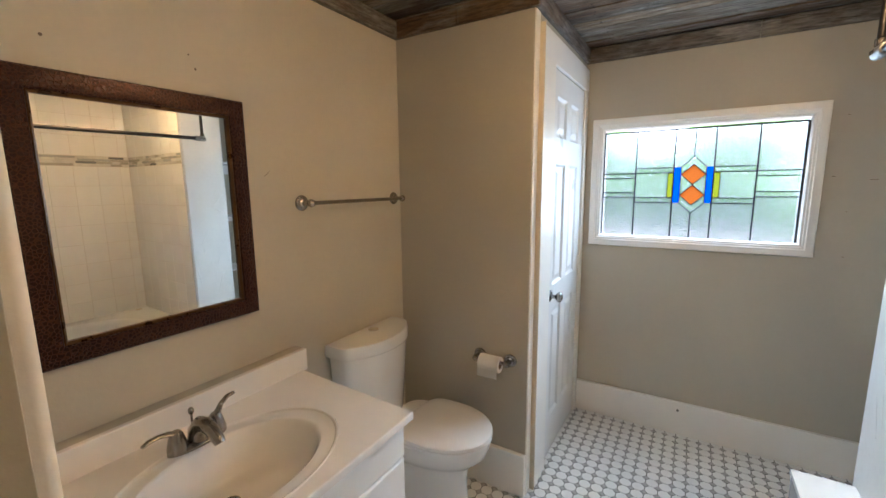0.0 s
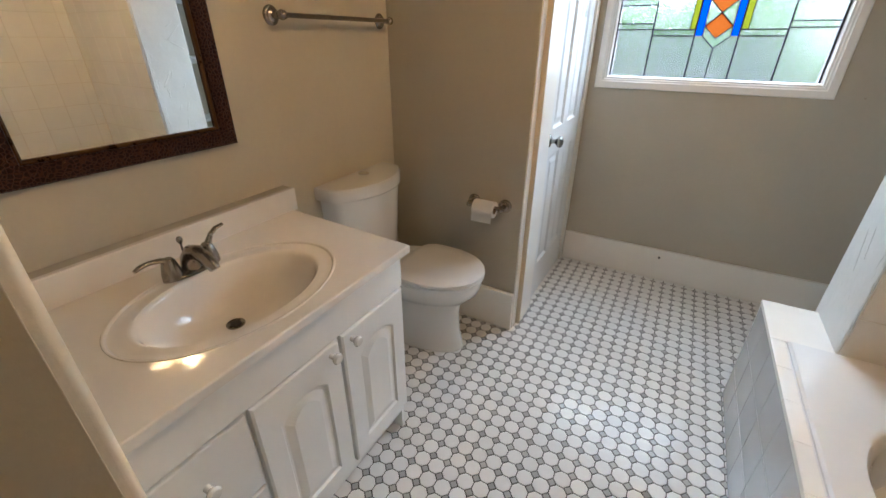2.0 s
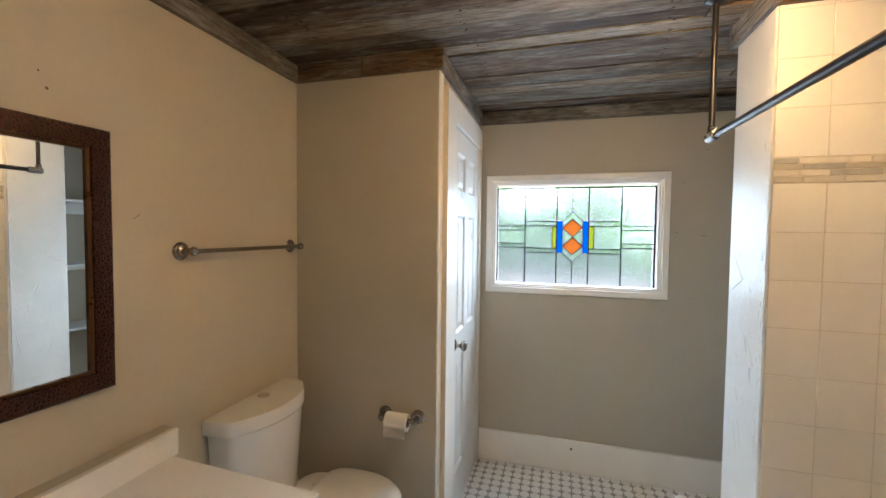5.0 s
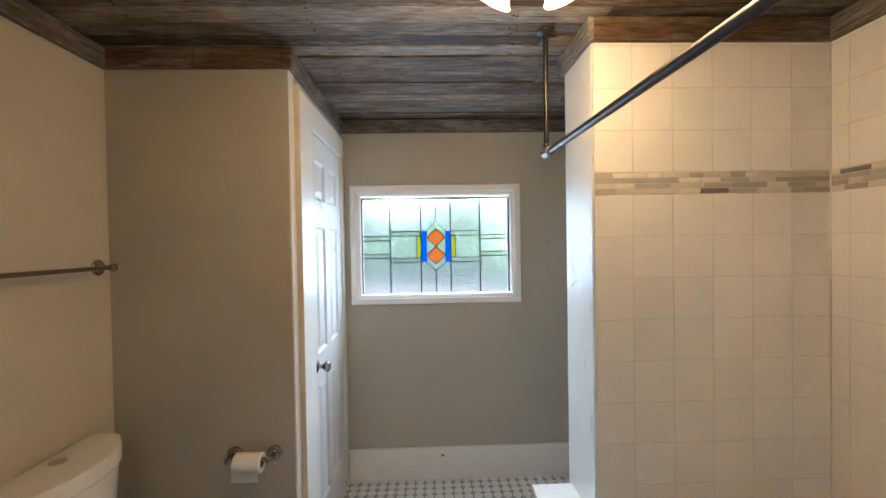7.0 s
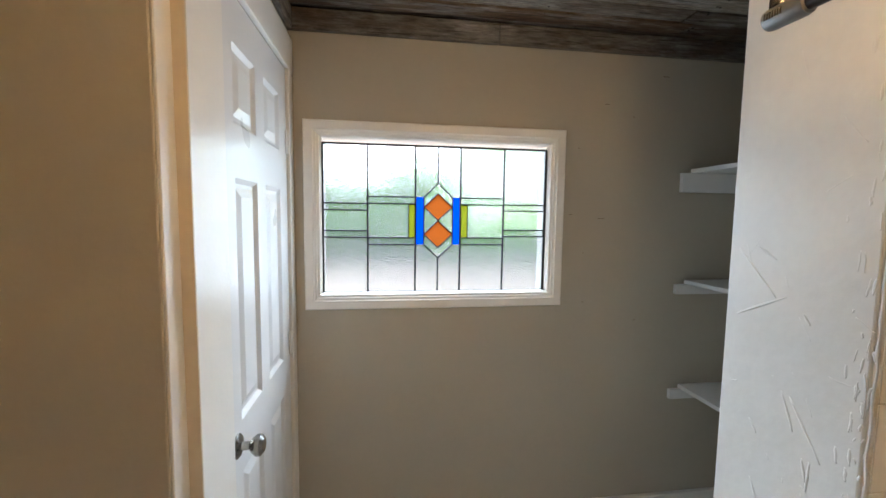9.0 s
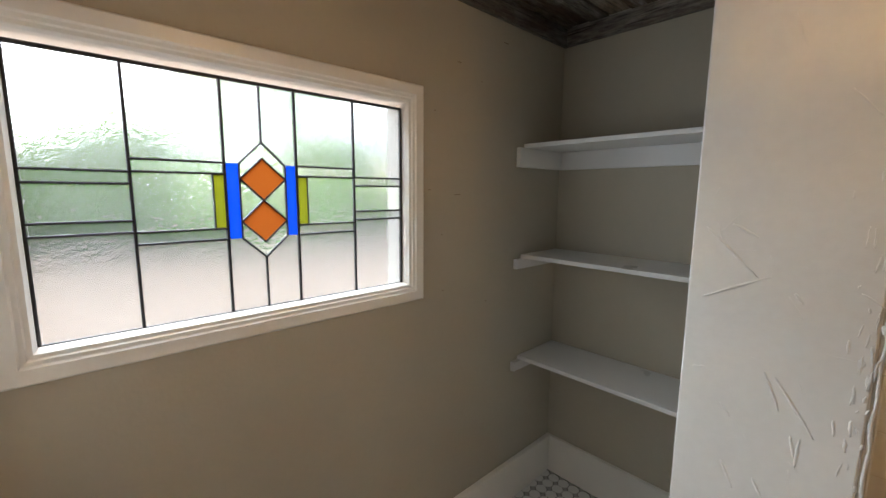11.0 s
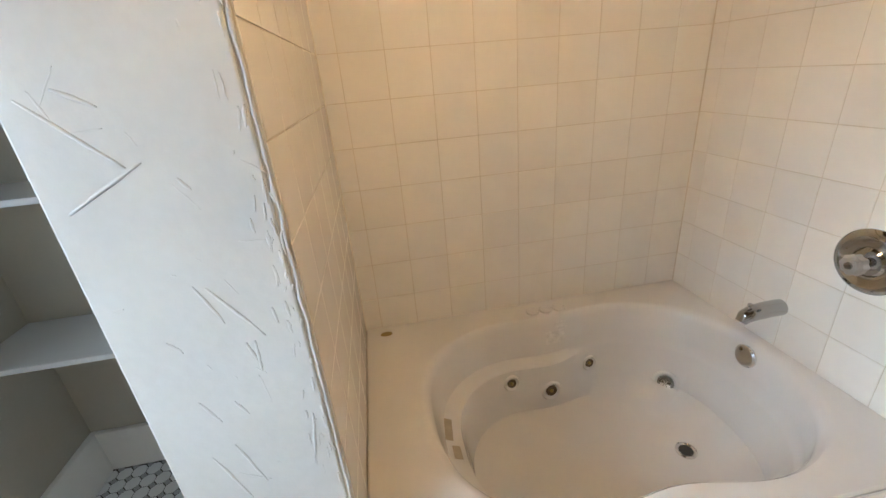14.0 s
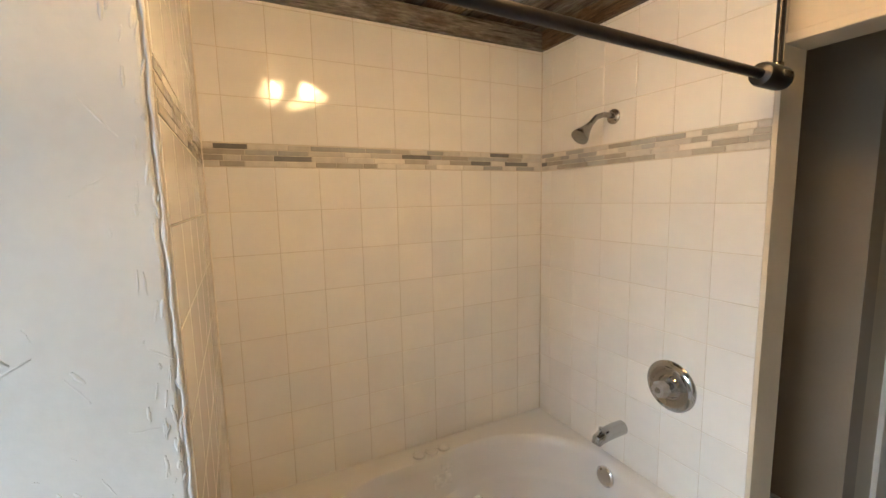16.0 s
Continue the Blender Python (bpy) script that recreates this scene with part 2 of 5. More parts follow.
# chrome again, base colour darkened to carry the reflection of a dark room
POLISHED = mat("chrome_dark_reflection", (0.46, 0.455, 0.44), 0.07, metal=1.0, var=0.05, scale=20, fine=200, bump=0.0)
BRONZE = mat("dark_bronze_pipe", (0.05, 0.045, 0.042), 0.35, metal=0.8, var=0.2, scale=20, fine=200, bump=0.05)
GALVANISED = mat("galvanised_fitting", (0.24, 0.235, 0.22), 0.45, metal=0.7, var=0.15, scale=40, fine=200, bump=0.05)
BLACK = mat("black_rubber", (0.02, 0.02, 0.02), 0.5, var=0.1, bump=0.0)
DARK = mat("shadow_gap", (0.03, 0.025, 0.02), 0.9, var=0.1, bump=0.0)
BRASS = mat("tarnished_brass", (0.32, 0.24, 0.10), 0.35, metal=1.0, var=0.2, scale=40, fine=200, bump=0.05)
JETDARK = mat("dark_jet_nozzle", (0.10, 0.075, 0.045), 0.35, metal=0.4, var=0.2, scale=60, fine=200, bump=0.0)
LEAD = mat("black_lead_came", (0.03, 0.03, 0.032), 0.45, metal=0.3, var=0.2, scale=30, fine=200, bump=0.1)
PAPER = mat("tissue_paper", (0.82, 0.80, 0.76), 0.95, var=0.03, scale=20, fine=200, bump=0.2)
CARDBOARD = mat("cardboard_tube", (0.35, 0.26, 0.17), 0.9, var=0.1, bump=0.1)
GILT = mat("gilt_lip", (0.15, 0.075, 0.028), 0.3, metal=0.7, var=0.2, scale=30, fine=200, bump=0.1)
FRAMEWOOD = pressed_mat("pressed_bronze_frame", (0.028, 0.008, 0.004), (0.078, 0.026, 0.009), 110)
LABELGREY = mat("grey_label", (0.68, 0.67, 0.65), 0.5, var=0.2, scale=60, fine=200, bump=0.0)
YELLOWED = mat("yellowed_grip_patch", (0.38, 0.33, 0.24), 0.5, var=0.15, scale=30, fine=200, bump=0.1)
SCUFF = mat("dark_scuff", (0.16, 0.12, 0.09), 0.8, var=0.2, bump=0.0)
MOSAICS = [mat("mosaic_" + n, c, r, var=0.12, scale=30, fine=200, bump=0.05, piece=0.12) for n, c, r in (
    ("pale", (0.60, 0.57, 0.50), 0.12), ("grey", (0.40, 0.39, 0.36), 0.15), ("taupe", (0.42, 0.385, 0.32), 0.2),
    ("slate", (0.20, 0.195, 0.185), 0.18), ("cream", (0.70, 0.66, 0.57), 0.12))]
CEILWOOD = wood_mat("weathered_ceiling_board", ((0.103, 0.077, 0.051), (0.189, 0.155, 0.114), (0.070, 0.046, 0.026), (0.270, 0.225, 0.167), (0.135, 0.086, 0.047), (0.151, 0.120, 0.086), (0.227, 0.160, 0.092), (0.113, 0.090, 0.063)))
BEAM_X = wood_mat("grey_trim_board_x", ((0.13, 0.115, 0.095), (0.15, 0.135, 0.115), (0.12, 0.10, 0.08)), "X")
BEAM_Y = wood_mat("grey_trim_board_y", ((0.15, 0.13, 0.105), (0.17, 0.15, 0.125), (0.13, 0.11, 0.085)), "Y")
BEAM_BROWN = wood_mat("brown_trim_board", ((0.12, 0.075, 0.04), (0.13, 0.085, 0.045), (0.10, 0.06, 0.032)), "X")
CLEARGLASS = glass_mat("rippled_glass", (0.54, 0.56, 0.555), 0.19, 0.5, 70, 0.05)
REEDED = glass_mat("reeded_glass", (0.58, 0.62, 0.60), 0.16, 0.35, 60, 0.03, True)
HAMMERED = glass_mat("hammered_glass", (0.66, 0.72, 0.66), 0.05, 1.0, 75, 0.05)
BLUEGLASS = glass_mat("cobalt_glass", (0.005, 0.05, 0.36), 0.15, 0.3, 60, 0.6)
ORANGEGLASS = glass_mat("amber_glass", (0.21, 0.060, 0.009), 0.2, 0.3, 40, 0.65)
YELLOWGLASS = glass_mat("olive_yellow_glass", (0.16, 0.17, 0.012), 0.15, 0.3, 60, 0.5)
KNOBGLASS = glass_mat("clear_acrylic", (0.93, 0.93, 0.93), 0.15, 0.0, 20, 0.45)
SHADE = glow_mat("frosted_shade_glow", (1.0, 0.58, 0.23), SHADE_GLOW)
BULB = glow_mat("lit_bulb", (1.0, 0.66, 0.33), 28.0)
MIRROR = bpy.data.materials.new("mirror_silver")
MIRROR.use_nodes = True
MIRROR.node_tree.nodes["Principled BSDF"].inputs["Base Color"].default_value = (0.88, 0.9, 0.88, 1)
MIRROR.node_tree.nodes["Principled BSDF"].inputs["Metallic"].default_value = 1.0
MIRROR.node_tree.nodes["Principled BSDF"].inputs["Roughness"].default_value = 0.012
CONCRETE = mat("pale_concrete", (0.52, 0.37, 0.27), 0.9, var=0.15, scale=0.6, fine=30, bump=0.2)
LEAF = mat("hedge_leaf", (0.16, 0.36, 0.06), 0.5, var=0.4, scale=1.5, fine=20, bump=0.0)
leaf_nodes = LEAF.node_tree
leaf_glow, leaf_mix = leaf_nodes.nodes.new("ShaderNodeBsdfTranslucent"), leaf_nodes.nodes.new("ShaderNodeMixShader")
leaf_glow.inputs[0].default_value = (0.32, 0.62, 0.09, 1)
leaf_mix.inputs[0].default_value = 0.5
leaf_nodes.links.new(leaf_nodes.nodes["Principled BSDF"].outputs[0], leaf_mix.inputs[1])
leaf_nodes.links.new(leaf_glow.outputs[0], leaf_mix.inputs[2])
leaf_nodes.links.new(leaf_mix.outputs[0], leaf_nodes.nodes["Material Output"].inputs[0])
SIDING = mat("pale_siding", (0.75, 0.74, 0.70), 0.7, var=0.06, scale=1, fine=30, bump=0.1)
ROOFING = mat("grey_shingle_roof", (0.22, 0.21, 0.20), 0.9, var=0.2, scale=3, fine=40, bump=0.2)

# ---- mesh helpers ----


def link(name, bm, material, parent=None, label="", smooth=False):
    me = bpy.data.meshes.new(name)
    bmesh.ops.recalc_face_normals(bm, faces=bm.faces)
    if smooth:
        for f in bm.faces:
            f.smooth = True
    bm.to_mesh(me)
    bm.free()
    me.materials.append(material)
    ob = new(name, me)
    if smooth and smooth != "all":
        me.set_sharp_from_angle(angle=radians(35))
    if parent:
        ob.parent = parent
    if label:
        ob["label"] = label
    return ob


def part(name, bm, material, parent, label="", smooth=False):
    return link(name, bm, material, parent, label, smooth)


def thing(name, label, category, group="", kind=""):
    return tagged(new(name), label, category, group, kind)


def setting(name, bm, material, label, category, smooth=False):
    return tagged(link(name, bm, material, None, "", smooth), label, category, "", "structure")


def add_box(bm, x0, x1, y0, y1, z0, z1, bevel=0.0, seg=2):
    m = Matrix.LocRotScale(((x0 + x1) / 2, (y0 + y1) / 2, (z0 + z1) / 2), None, (abs(x1 - x0), abs(y1 - y0), abs(z1 - z0)))
    vs = bmesh.ops.create_cube(bm, size=1, matrix=m)["verts"]
    if bevel:
        es = {e for v in vs for e in v.link_edges}
        bmesh.ops.bevel(bm, geom=list(es), offset=bevel, segments=seg, profile=0.5, affect="EDGES")
    return bm


def box(x0, x1, y0, y1, z0, z1, bevel=0.0, seg=2):
    return add_box(bmesh.new(), x0, x1, y0, y1, z0, z1, bevel, seg)


def add_cyl(bm, a, b, r1, r2=None, seg=24, caps=True):
    a, b = Vector(a), Vector(b)
    d = b - a
    m = Matrix.Translation((a + b) / 2) @ d.to_track_quat("Z", "Y").to_matrix().to_4x4()
    bmesh.ops.create_cone(bm, cap_ends=caps, segments=seg, radius1=r1, radius2=r1 if r2 is None else r2, depth=d.length, matrix=m)
    return bm


def cyl(a, b, r1, r2=None, seg=24):
    return add_cyl(bmesh.new(), a, b, r1, r2, seg)


def lathe(profile, m=Matrix(), seg=32, bm=None, cap=True):
    """Turns (radius, height) pairs round the local z axis, then places them by m."""
    bm = bm or bmesh.new()
    rings = []
    for r, h in profile:
        if r < 1e-6:
            rings.append([bm.verts.new(m @ Vector((0, 0, h)))])
        else:
            rings.append([bm.verts.new(m @ Vector((r * math.cos(2 * math.pi * i / seg), r * math.sin(2 * math.pi * i / seg), h))) for i in range(seg)])
    for p, q in zip(rings, rings[1:]):
        for i in range(seg):
            j = (i + 1) % seg
            if len(p) == 1 and len(q) == 1:
                continue
            if len(p) == 1:
                bm.faces.new((p[0], q[i], q[j]))
            elif len(q) == 1:
                bm.faces.new((p[i], p[j], q[0]))
            else:
                bm.faces.new((p[i], p[j], q[j], q[i]))
    if cap:
        for ring in (rings[0], rings[-1]):
            if len(ring) > 2:
                bm.faces.new(ring)
    return bm


def tube(points, radii, seg=14, bm=None, squash=1.0):
    """A round tube swept through points, with a radius at each."""
    bm = bm or bmesh.new()
    pts = [Vector(p) for p in points]
    rings = []
    for i, p in enumerate(pts):
        d = (pts[min(i + 1, len(pts) - 1)] - pts[max(i - 1, 0)]).normalized()
        side = d.cross(Vector((0, 0, 1)))
        side = Vector((0, 1, 0)) if side.length < 1e-3 else side.normalized()
        up = side.cross(d)
        rings.append([bm.verts.new(p + radii[i] * (math.cos(2 * math.pi * k / seg) * side + squash * math.sin(2 * math.pi * k / seg) * up)) for k in range(seg)])
    for p, q in zip(rings, rings[1:]):
        for k in range(seg):
            bm.faces.new((p[k], p[(k + 1) % seg], q[(k + 1) % seg], q[k]))
    bm.faces.new(rings[0])
    bm.faces.new(rings[-1])
    return bm


def facing(x, y, z, axis):
    """A pose whose local z points along a world axis."""
    return Matrix.Translation((x, y, z)) @ Vector(axis).to_track_quat("Z", "Y").to_matrix().to_4x4()


def loft(rings, closed=True, cap_first=False, cap_last=False, bm=None):
    bm = bm or bmesh.new()
    vs = [[bm.verts.new(p) for p in r] for r in rings]
    n = len(vs[0])
    for p, q in zip(vs, vs[1:]):
        for i in range(n if closed else n - 1):
            bm.faces.new((p[i], p[(i + 1) % n], q[(i + 1) % n], q[i]))
    if cap_first:
        bm.faces.new(vs[0])
    if cap_last:
        bm.faces.new(vs[-1])
    return bm


def prism_y(poly, y0, y1, bm=None):
    """A flat shape given in x and z, given thickness along y."""
    bm = bm or bmesh.new()
    a = [bm.verts.new((x, y0, z)) for x, z in poly]
    b = [bm.verts.new((x, y1, z)) for x, z in poly]
    bm.faces.new(a)
    bm.faces.new(b)
    for i in range(len(poly)):
        j = (i + 1) % len(poly)
        bm.faces.new((a[i], a[j], b[j], b[i]))
    return bm


# ---- plan ----
W, N, E, S = -1.21, 2.625, 1.49, 0.10
CEIL, BEAM = 2.255, 2.168
TILE_E, TILE_N, TILE_S = 1.458, 1.475, 0.11
DECK, APRON = 0.486, 0.440
PILLAR, PILLAR_N = 0.605, 1.765
CLOSET_X, CLOSET_Y = -0.513, 1.685
ENTRY_L, ENTRY_R, ENTRY_TOP, ENTRY_S = -0.436, 0.53, 1.90, -0.01
HALL_E, HALL_N, HALL_S = 0.58, -0.715, -2.3

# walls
setting("wall_west", box(W - 0.12, W, HALL_S, N + 0.12, -0.05, 2.3), PAINT_LIT, "taupe plaster wall behind the vanity, lamp and window light in its colour", "wall")
bm = bmesh.new()
GX0, GX1, GZ0, GZ1 = -0.396, 0.532, 1.165, 1.765
OX0, OX1, OZ0, OZ1 = GX0 - 0.035, GX1 + 0.035, GZ0 - 0.035, GZ1 + 0.035
add_box(bm, W, OX0, N, N + 0.12, -0.05, 2.3)
add_box(bm, OX1, E, N, N + 0.12, -0.05, 2.3)
add_box(bm, OX0, OX1, N, N + 0.12, -0.05, OZ0)
add_box(bm, OX0, OX1, N, N + 0.12, OZ1, 2.3)
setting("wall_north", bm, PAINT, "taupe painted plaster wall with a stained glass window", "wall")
wall_east = setting("wall_east", box(E, E + 0.12, HALL_N - 0.12, N + 0.12, -0.05, 2.3), PAINT, "outer wall behind tub and shelf nook", "wall")
wall_partition = setting("wall_partition", box(PILLAR, E, TILE_N + 0.012, PILLAR_N, -0.05, 2.3, 0.004), PLASTER, "rough white plastered partition at the tub's end", "wall")
wall_valve = setting("wall_south", box(ENTRY_R, E, ENTRY_S, S, -0.05, 2.3), CREAM, "cream wall that carries the shower fittings", "wall")
bm = box(W, ENTRY_L, ENTRY_S, 0.11, -0.05, 2.3)
bmesh.ops.bevel(bm, geom=[e for e in bm.edges if all(v.co.x > ENTRY_L - 0.01 for v in e.verts) and abs(e.verts[0].co.z - e.verts[1].co.z) > 1], offset=0.013, segments=5, affect="EDGES", profile=0.5)
setting("wall_entry", bm, CREAM, "cream plastered wall end beside the entry opening", "wall", True)
# thin sheet whose darker tan puts shade on the cream wall end
setting("entry_jamb_shade", box(ENTRY_L, ENTRY_L + 0.003, ENTRY_S + 0.002, 0.090, 0.0, 2.25, 0.001, 1), JAMBSHADE, "thin tan sheet holding the shade on the entry wall's end", "trim")
setting("wall_header", box(ENTRY_L, ENTRY_R, ENTRY_S, S, ENTRY_TOP, 2.3), CREAM, "cream header above the entry opening", "wall")
setting("header_trim", box(ENTRY_L, ENTRY_R, S, S + 0.008, ENTRY_TOP, ENTRY_TOP + 0.025, 0.002), CREAM, "thin lip along the entry header", "trim")
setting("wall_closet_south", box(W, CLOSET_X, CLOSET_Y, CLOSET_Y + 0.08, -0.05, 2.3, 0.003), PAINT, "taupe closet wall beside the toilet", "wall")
DY0, DY1, DTOP = 1.925, 2.557, 2.005
bm = bmesh.new()
add_box(bm, CLOSET_X - 0.09, CLOSET_X, CLOSET_Y + 0.08, DY0 - 0.012, -0.05, 2.3)
add_box(bm, CLOSET_X - 0.09, CLOSET_X, DY1 + 0.012, N, -0.05, 2.3)
add_box(bm, CLOSET_X - 0.09, CLOSET_X, DY0 - 0.012, DY1 + 0.012, DTOP + 0.012, 2.3)
setting("wall_closet_east", bm, PAINT, "closet wall with a panelled door", "wall")
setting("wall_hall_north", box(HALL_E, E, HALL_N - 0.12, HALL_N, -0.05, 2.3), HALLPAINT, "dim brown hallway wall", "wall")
setting("wall_hall_east", box(HALL_E, HALL_E + 0.12, HALL_S, HALL_N - 0.12, -0.05, 2.3), CREAM, "cream hallway wall", "wall")
setting("wall_hall_south", box(W - 0.12, HALL_E + 0.12, HALL_S - 0.12, HALL_S, -0.05, 2.3), PAINT, "plain hallway end wall", "wall")

# ceiling of old boards, laid along x
bm = bmesh.new()
add_box(bm, W - 0.12, E + 0.12, HALL_S - 0.12, N + 0.12, CEIL + 0.02, CEIL + 0.08)
rng = random.Random(4)
y = ENTRY_S
while y < N - 0.01:
    w = rng.choice((0.075, 0.085, 0.09, 0.10))
    x = W - rng.random() * 0.8
    while x < E:
        ln = 1.7 + rng.random() * 1.6
        dz = rng.uniform(-0.008, 0.004)
        add_box(bm, max(x, W), min(x + ln, E) - 0.003, y + 0.0022, min(y + w, N) - 0.0022, CEIL + dz, CEIL + 0.019)
        x += ln
    y += w
ceiling = setting("ceiling", bm, CEILWOOD, "ceiling of weathered grey-brown reclaimed boards", "ceiling")
nails = bmesh.new()
for joist in (-0.95, -0.36, 0.33, 0.95):
    y = ENTRY_S + 0.03
    while y < N - 0.05:
        for _ in range(rng.choice((1, 2, 2))):
            x, yy, r = joist + 0.10 * (y - 1.4) * (joist > 0) + rng.uniform(-0.015, 0.015), y + rng.uniform(-0.02, 0.02), rng.uniform(0.003, 0.0055)
            lathe(((r, 0.0), (r * 0.8, 0.0012), (0, 0.0014)), facing(x, yy, CEIL - 0.0082, (0, 0, -1)), 8, nails, False)
        y += rng.uniform(0.05, 0.09)
nail_heads = part("nail_heads", nails, DARK, ceiling, "dark rusted nail heads")
nail_heads["kind"] = "stuff"
setting("hall_ceiling", box(W, E, HALL_S, ENTRY_S, CEIL, CEIL + 0.019), CREAM, "plain hallway ceiling", "ceiling")


def beam(x0, x1, y0, y1, along, label="weathered grey reclaimed board along the ceiling edge", material=None):
    bm = box(x0, x1, y0, y1, BEAM, CEIL - 0.008, 0.0025, 1)
    setting("ceiling_trim", bm, material or (BEAM_X if along == "X" else BEAM_Y), label, "trim")


BT = 0.022
beam(W, W + BT, 0.112, CLOSET_Y, "Y")
beam(W + BT, -0.86, CLOSET_Y - BT, CLOSET_Y, "X", "brown reclaimed board along the ceiling edge", BEAM_BROWN)
beam(-0.858, CLOSET_X - 0.012, CLOSET_Y - BT, CLOSET_Y, "X", "brown reclaimed board along the ceiling edge", BEAM_BROWN)
beam(CLOSET_X - 0.012, CLOSET_X + BT + 0.003, CLOSET_Y - BT - 0.002, CLOSET_Y + 0.002, "X", "sawn end of a brown reclaimed board", BEAM_BROWN)
beam(CLOSET_X, CLOSET_X + BT, CLOSET_Y + 0.002, N - BT, "Y")
beam(CLOSET_X, 0.3, N - BT, N, "X")
beam(0.302, E, N - BT, N, "X")
beam(E - BT, E, PILLAR_N, N - BT, "Y")
beam(PILLAR - BT, E - BT, PILLAR_N, PILLAR_N + BT, "X")
beam(PILLAR - BT, PILLAR, TILE_N - BT, PILLAR_N, "Y")
beam(PILLAR, TILE_E - BT, TILE_N - BT, TILE_N + 0.006, "X", "brown reclaimed board along the ceiling edge", BEAM_BROWN)
beam(TILE_E - BT, TILE_E + 0.002, TILE_S, TILE_N + 0.004, "Y")
beam(ENTRY_R, TILE_E - BT, TILE_S - 0.004, TILE_S + BT, "X", "brown reclaimed board along the ceiling edge", BEAM_BROWN)
beam(W + BT, ENTRY_R, 0.112, 0.112 + BT, "X")


# baseboards
def baseboard(x0, x1, y0, y1, h=0.2, label="tall white painted baseboard"):
    setting("baseboard", box(x0, x1, y0, y1, 0.0, h, 0.004), TRIM, label, "baseboard")


baseboard(CLOSET_X + 0.02, E, N - 0.024, N)
baseboard(E - 0.022, E, PILLAR_N, N - 0.024)
baseboard(PILLAR + 0.0, E - 0.022, PILLAR_N, PILLAR_N + 0.022)
baseboard(W, CLOSET_X + 0.004, CLOSET_Y - 0.022, CLOSET_Y, 0.215)
baseboard(W, W + 0.022, 0.98, CLOSET_Y - 0.022)
baseboard(HALL_E - 0.016, E, HALL_N, HALL_N + 0.018, 0.15)
baseboard(HALL_E - 0.016, HALL_E, HALL_S, HALL_N, 0.15)
baseboard(ENTRY_R + 0.02, E, ENTRY_S - 0.018, ENTRY_S, 0.15)
setting("door_casing", box(HALL_E - 0.02, HALL_E, -1.12, -1.0, 0.15, 2.1, 0.003), TRIM, "white casing of a hallway door", "trim")

# floor bed under the tiles
floor = setting("floor", box(W - 0.12, E + 0.12, HALL_S - 0.12, N + 0.12, -0.06, -0.0022), FLOORGROUT, "white octagon mosaic floor with grey dots", "floor")

# closet door with its casing
CASE_TOP = 2.132
setting("wall_corner", box(CLOSET_X, CLOSET_X + 0.006, CLOSET_Y + 0.003, 1.741, 0.0, BEAM, 0.002), TRIM, "white painted corner strip of the closet wall", "trim")
# side of the white casing: a cream strip carries its warm shade
setting("casing_edge_shade", box(CLOSET_X, CLOSET_X + 0.028, 1.741, 1.7465, 0.0, CASE_TOP, 0.001, 1), CREAM, "side edge of the white closet door casing, its shade coloured cream", "trim")
for y0, y1, z0, z1, x in ((1.747, DY0 - 0.006, 0.0, DTOP + 0.006, 0.024), (DY1 + 0.006, N - 0.001, 0.0, DTOP + 0.006, 0.016), (1.747, N - 0.001, DTOP + 0.006, CASE_TOP, 0.018)):
    setting("door_casing", box(CLOSET_X, CLOSET_X + x, y0, y1, z0, z1, 0.003), TRIM, "white painted closet door casing", "trim")


def panel_door():
    d = thing("door_1", "closed white six-panel closet door with nickel knob", "door", "", "structure")
    fx = CLOSET_X + 0.004
    bm = bmesh.new()
    cols = ((DY0 + 0.10, DY0 + 0.275), (DY1 - 0.275, DY1 - 0.10))
    rows = ((0.22, 0.83), (0.96, 1.57), (1.70, 1.89))
    ys = [DY0, cols[0][0], cols[0][1], cols[1][0], cols[1][1], DY1]
    zs = [0.012, 0.22, 0.83, 0.96, 1.57, 1.70, 1.89, DTOP]
    back = fx - 0.035
    for i in range(5):
        for j in range(7):
            hole = i in (1, 3) and j in (1, 3, 5)
            if not hole:
                add_box(bm, back, fx, ys[i], ys[i + 1], zs[j], zs[j + 1])
    bmesh.ops.remove_doubles(bm, verts=bm.verts, dist=1e-5)
    part("leaf", bm, DOORWHITE, d)
    for c in cols:
        for r in rows:
            def rect(x, inset):
                return [(x, c[0] + inset, r[0] + inset), (x, c[1] - inset, r[0] + inset), (x, c[1] - inset, r[1] - inset), (x, c[0] + inset, r[1] - inset)]
            bm = loft([rect(fx, 0.0), rect(fx - 0.010, 0.012), rect(fx - 0.010, 0.022), rect(fx - 0.002, 0.045)], cap_last=True)
            part("panel", bm, DOORWHITE, d)
    ky, kz = 1.985, 0.914
    knob = part("handle", lathe(((0.030, 0), (0.030, 0.004), (0.024, 0.009), (0.011, 0.013), (0.010, 0.030), (0.018, 0.036), (0.026, 0.046), (0.026, 0.056), (0.017, 0.064), (0, 0.066)),
                                facing(fx, ky, kz, (1, 0, 0))), NICKEL, d, "satin nickel round door knob", True)
    for z in (1.745, 0.995, 0.275):
        h = part("hinge", box(fx + 0.001, fx + 0.005, DY1 - 0.02, DY1 + 0.004, z - 0.042, z + 0.042, 0.001, 1), TRIM, d, "white painted butt hinge")
        part("hinge_pin", cyl((fx + 0.006, DY1 + 0.004, z - 0.043), (fx + 0.006, DY1 + 0.004, z + 0.043), 0.006, seg=10), TRIM, h, "", True)


panel_door()


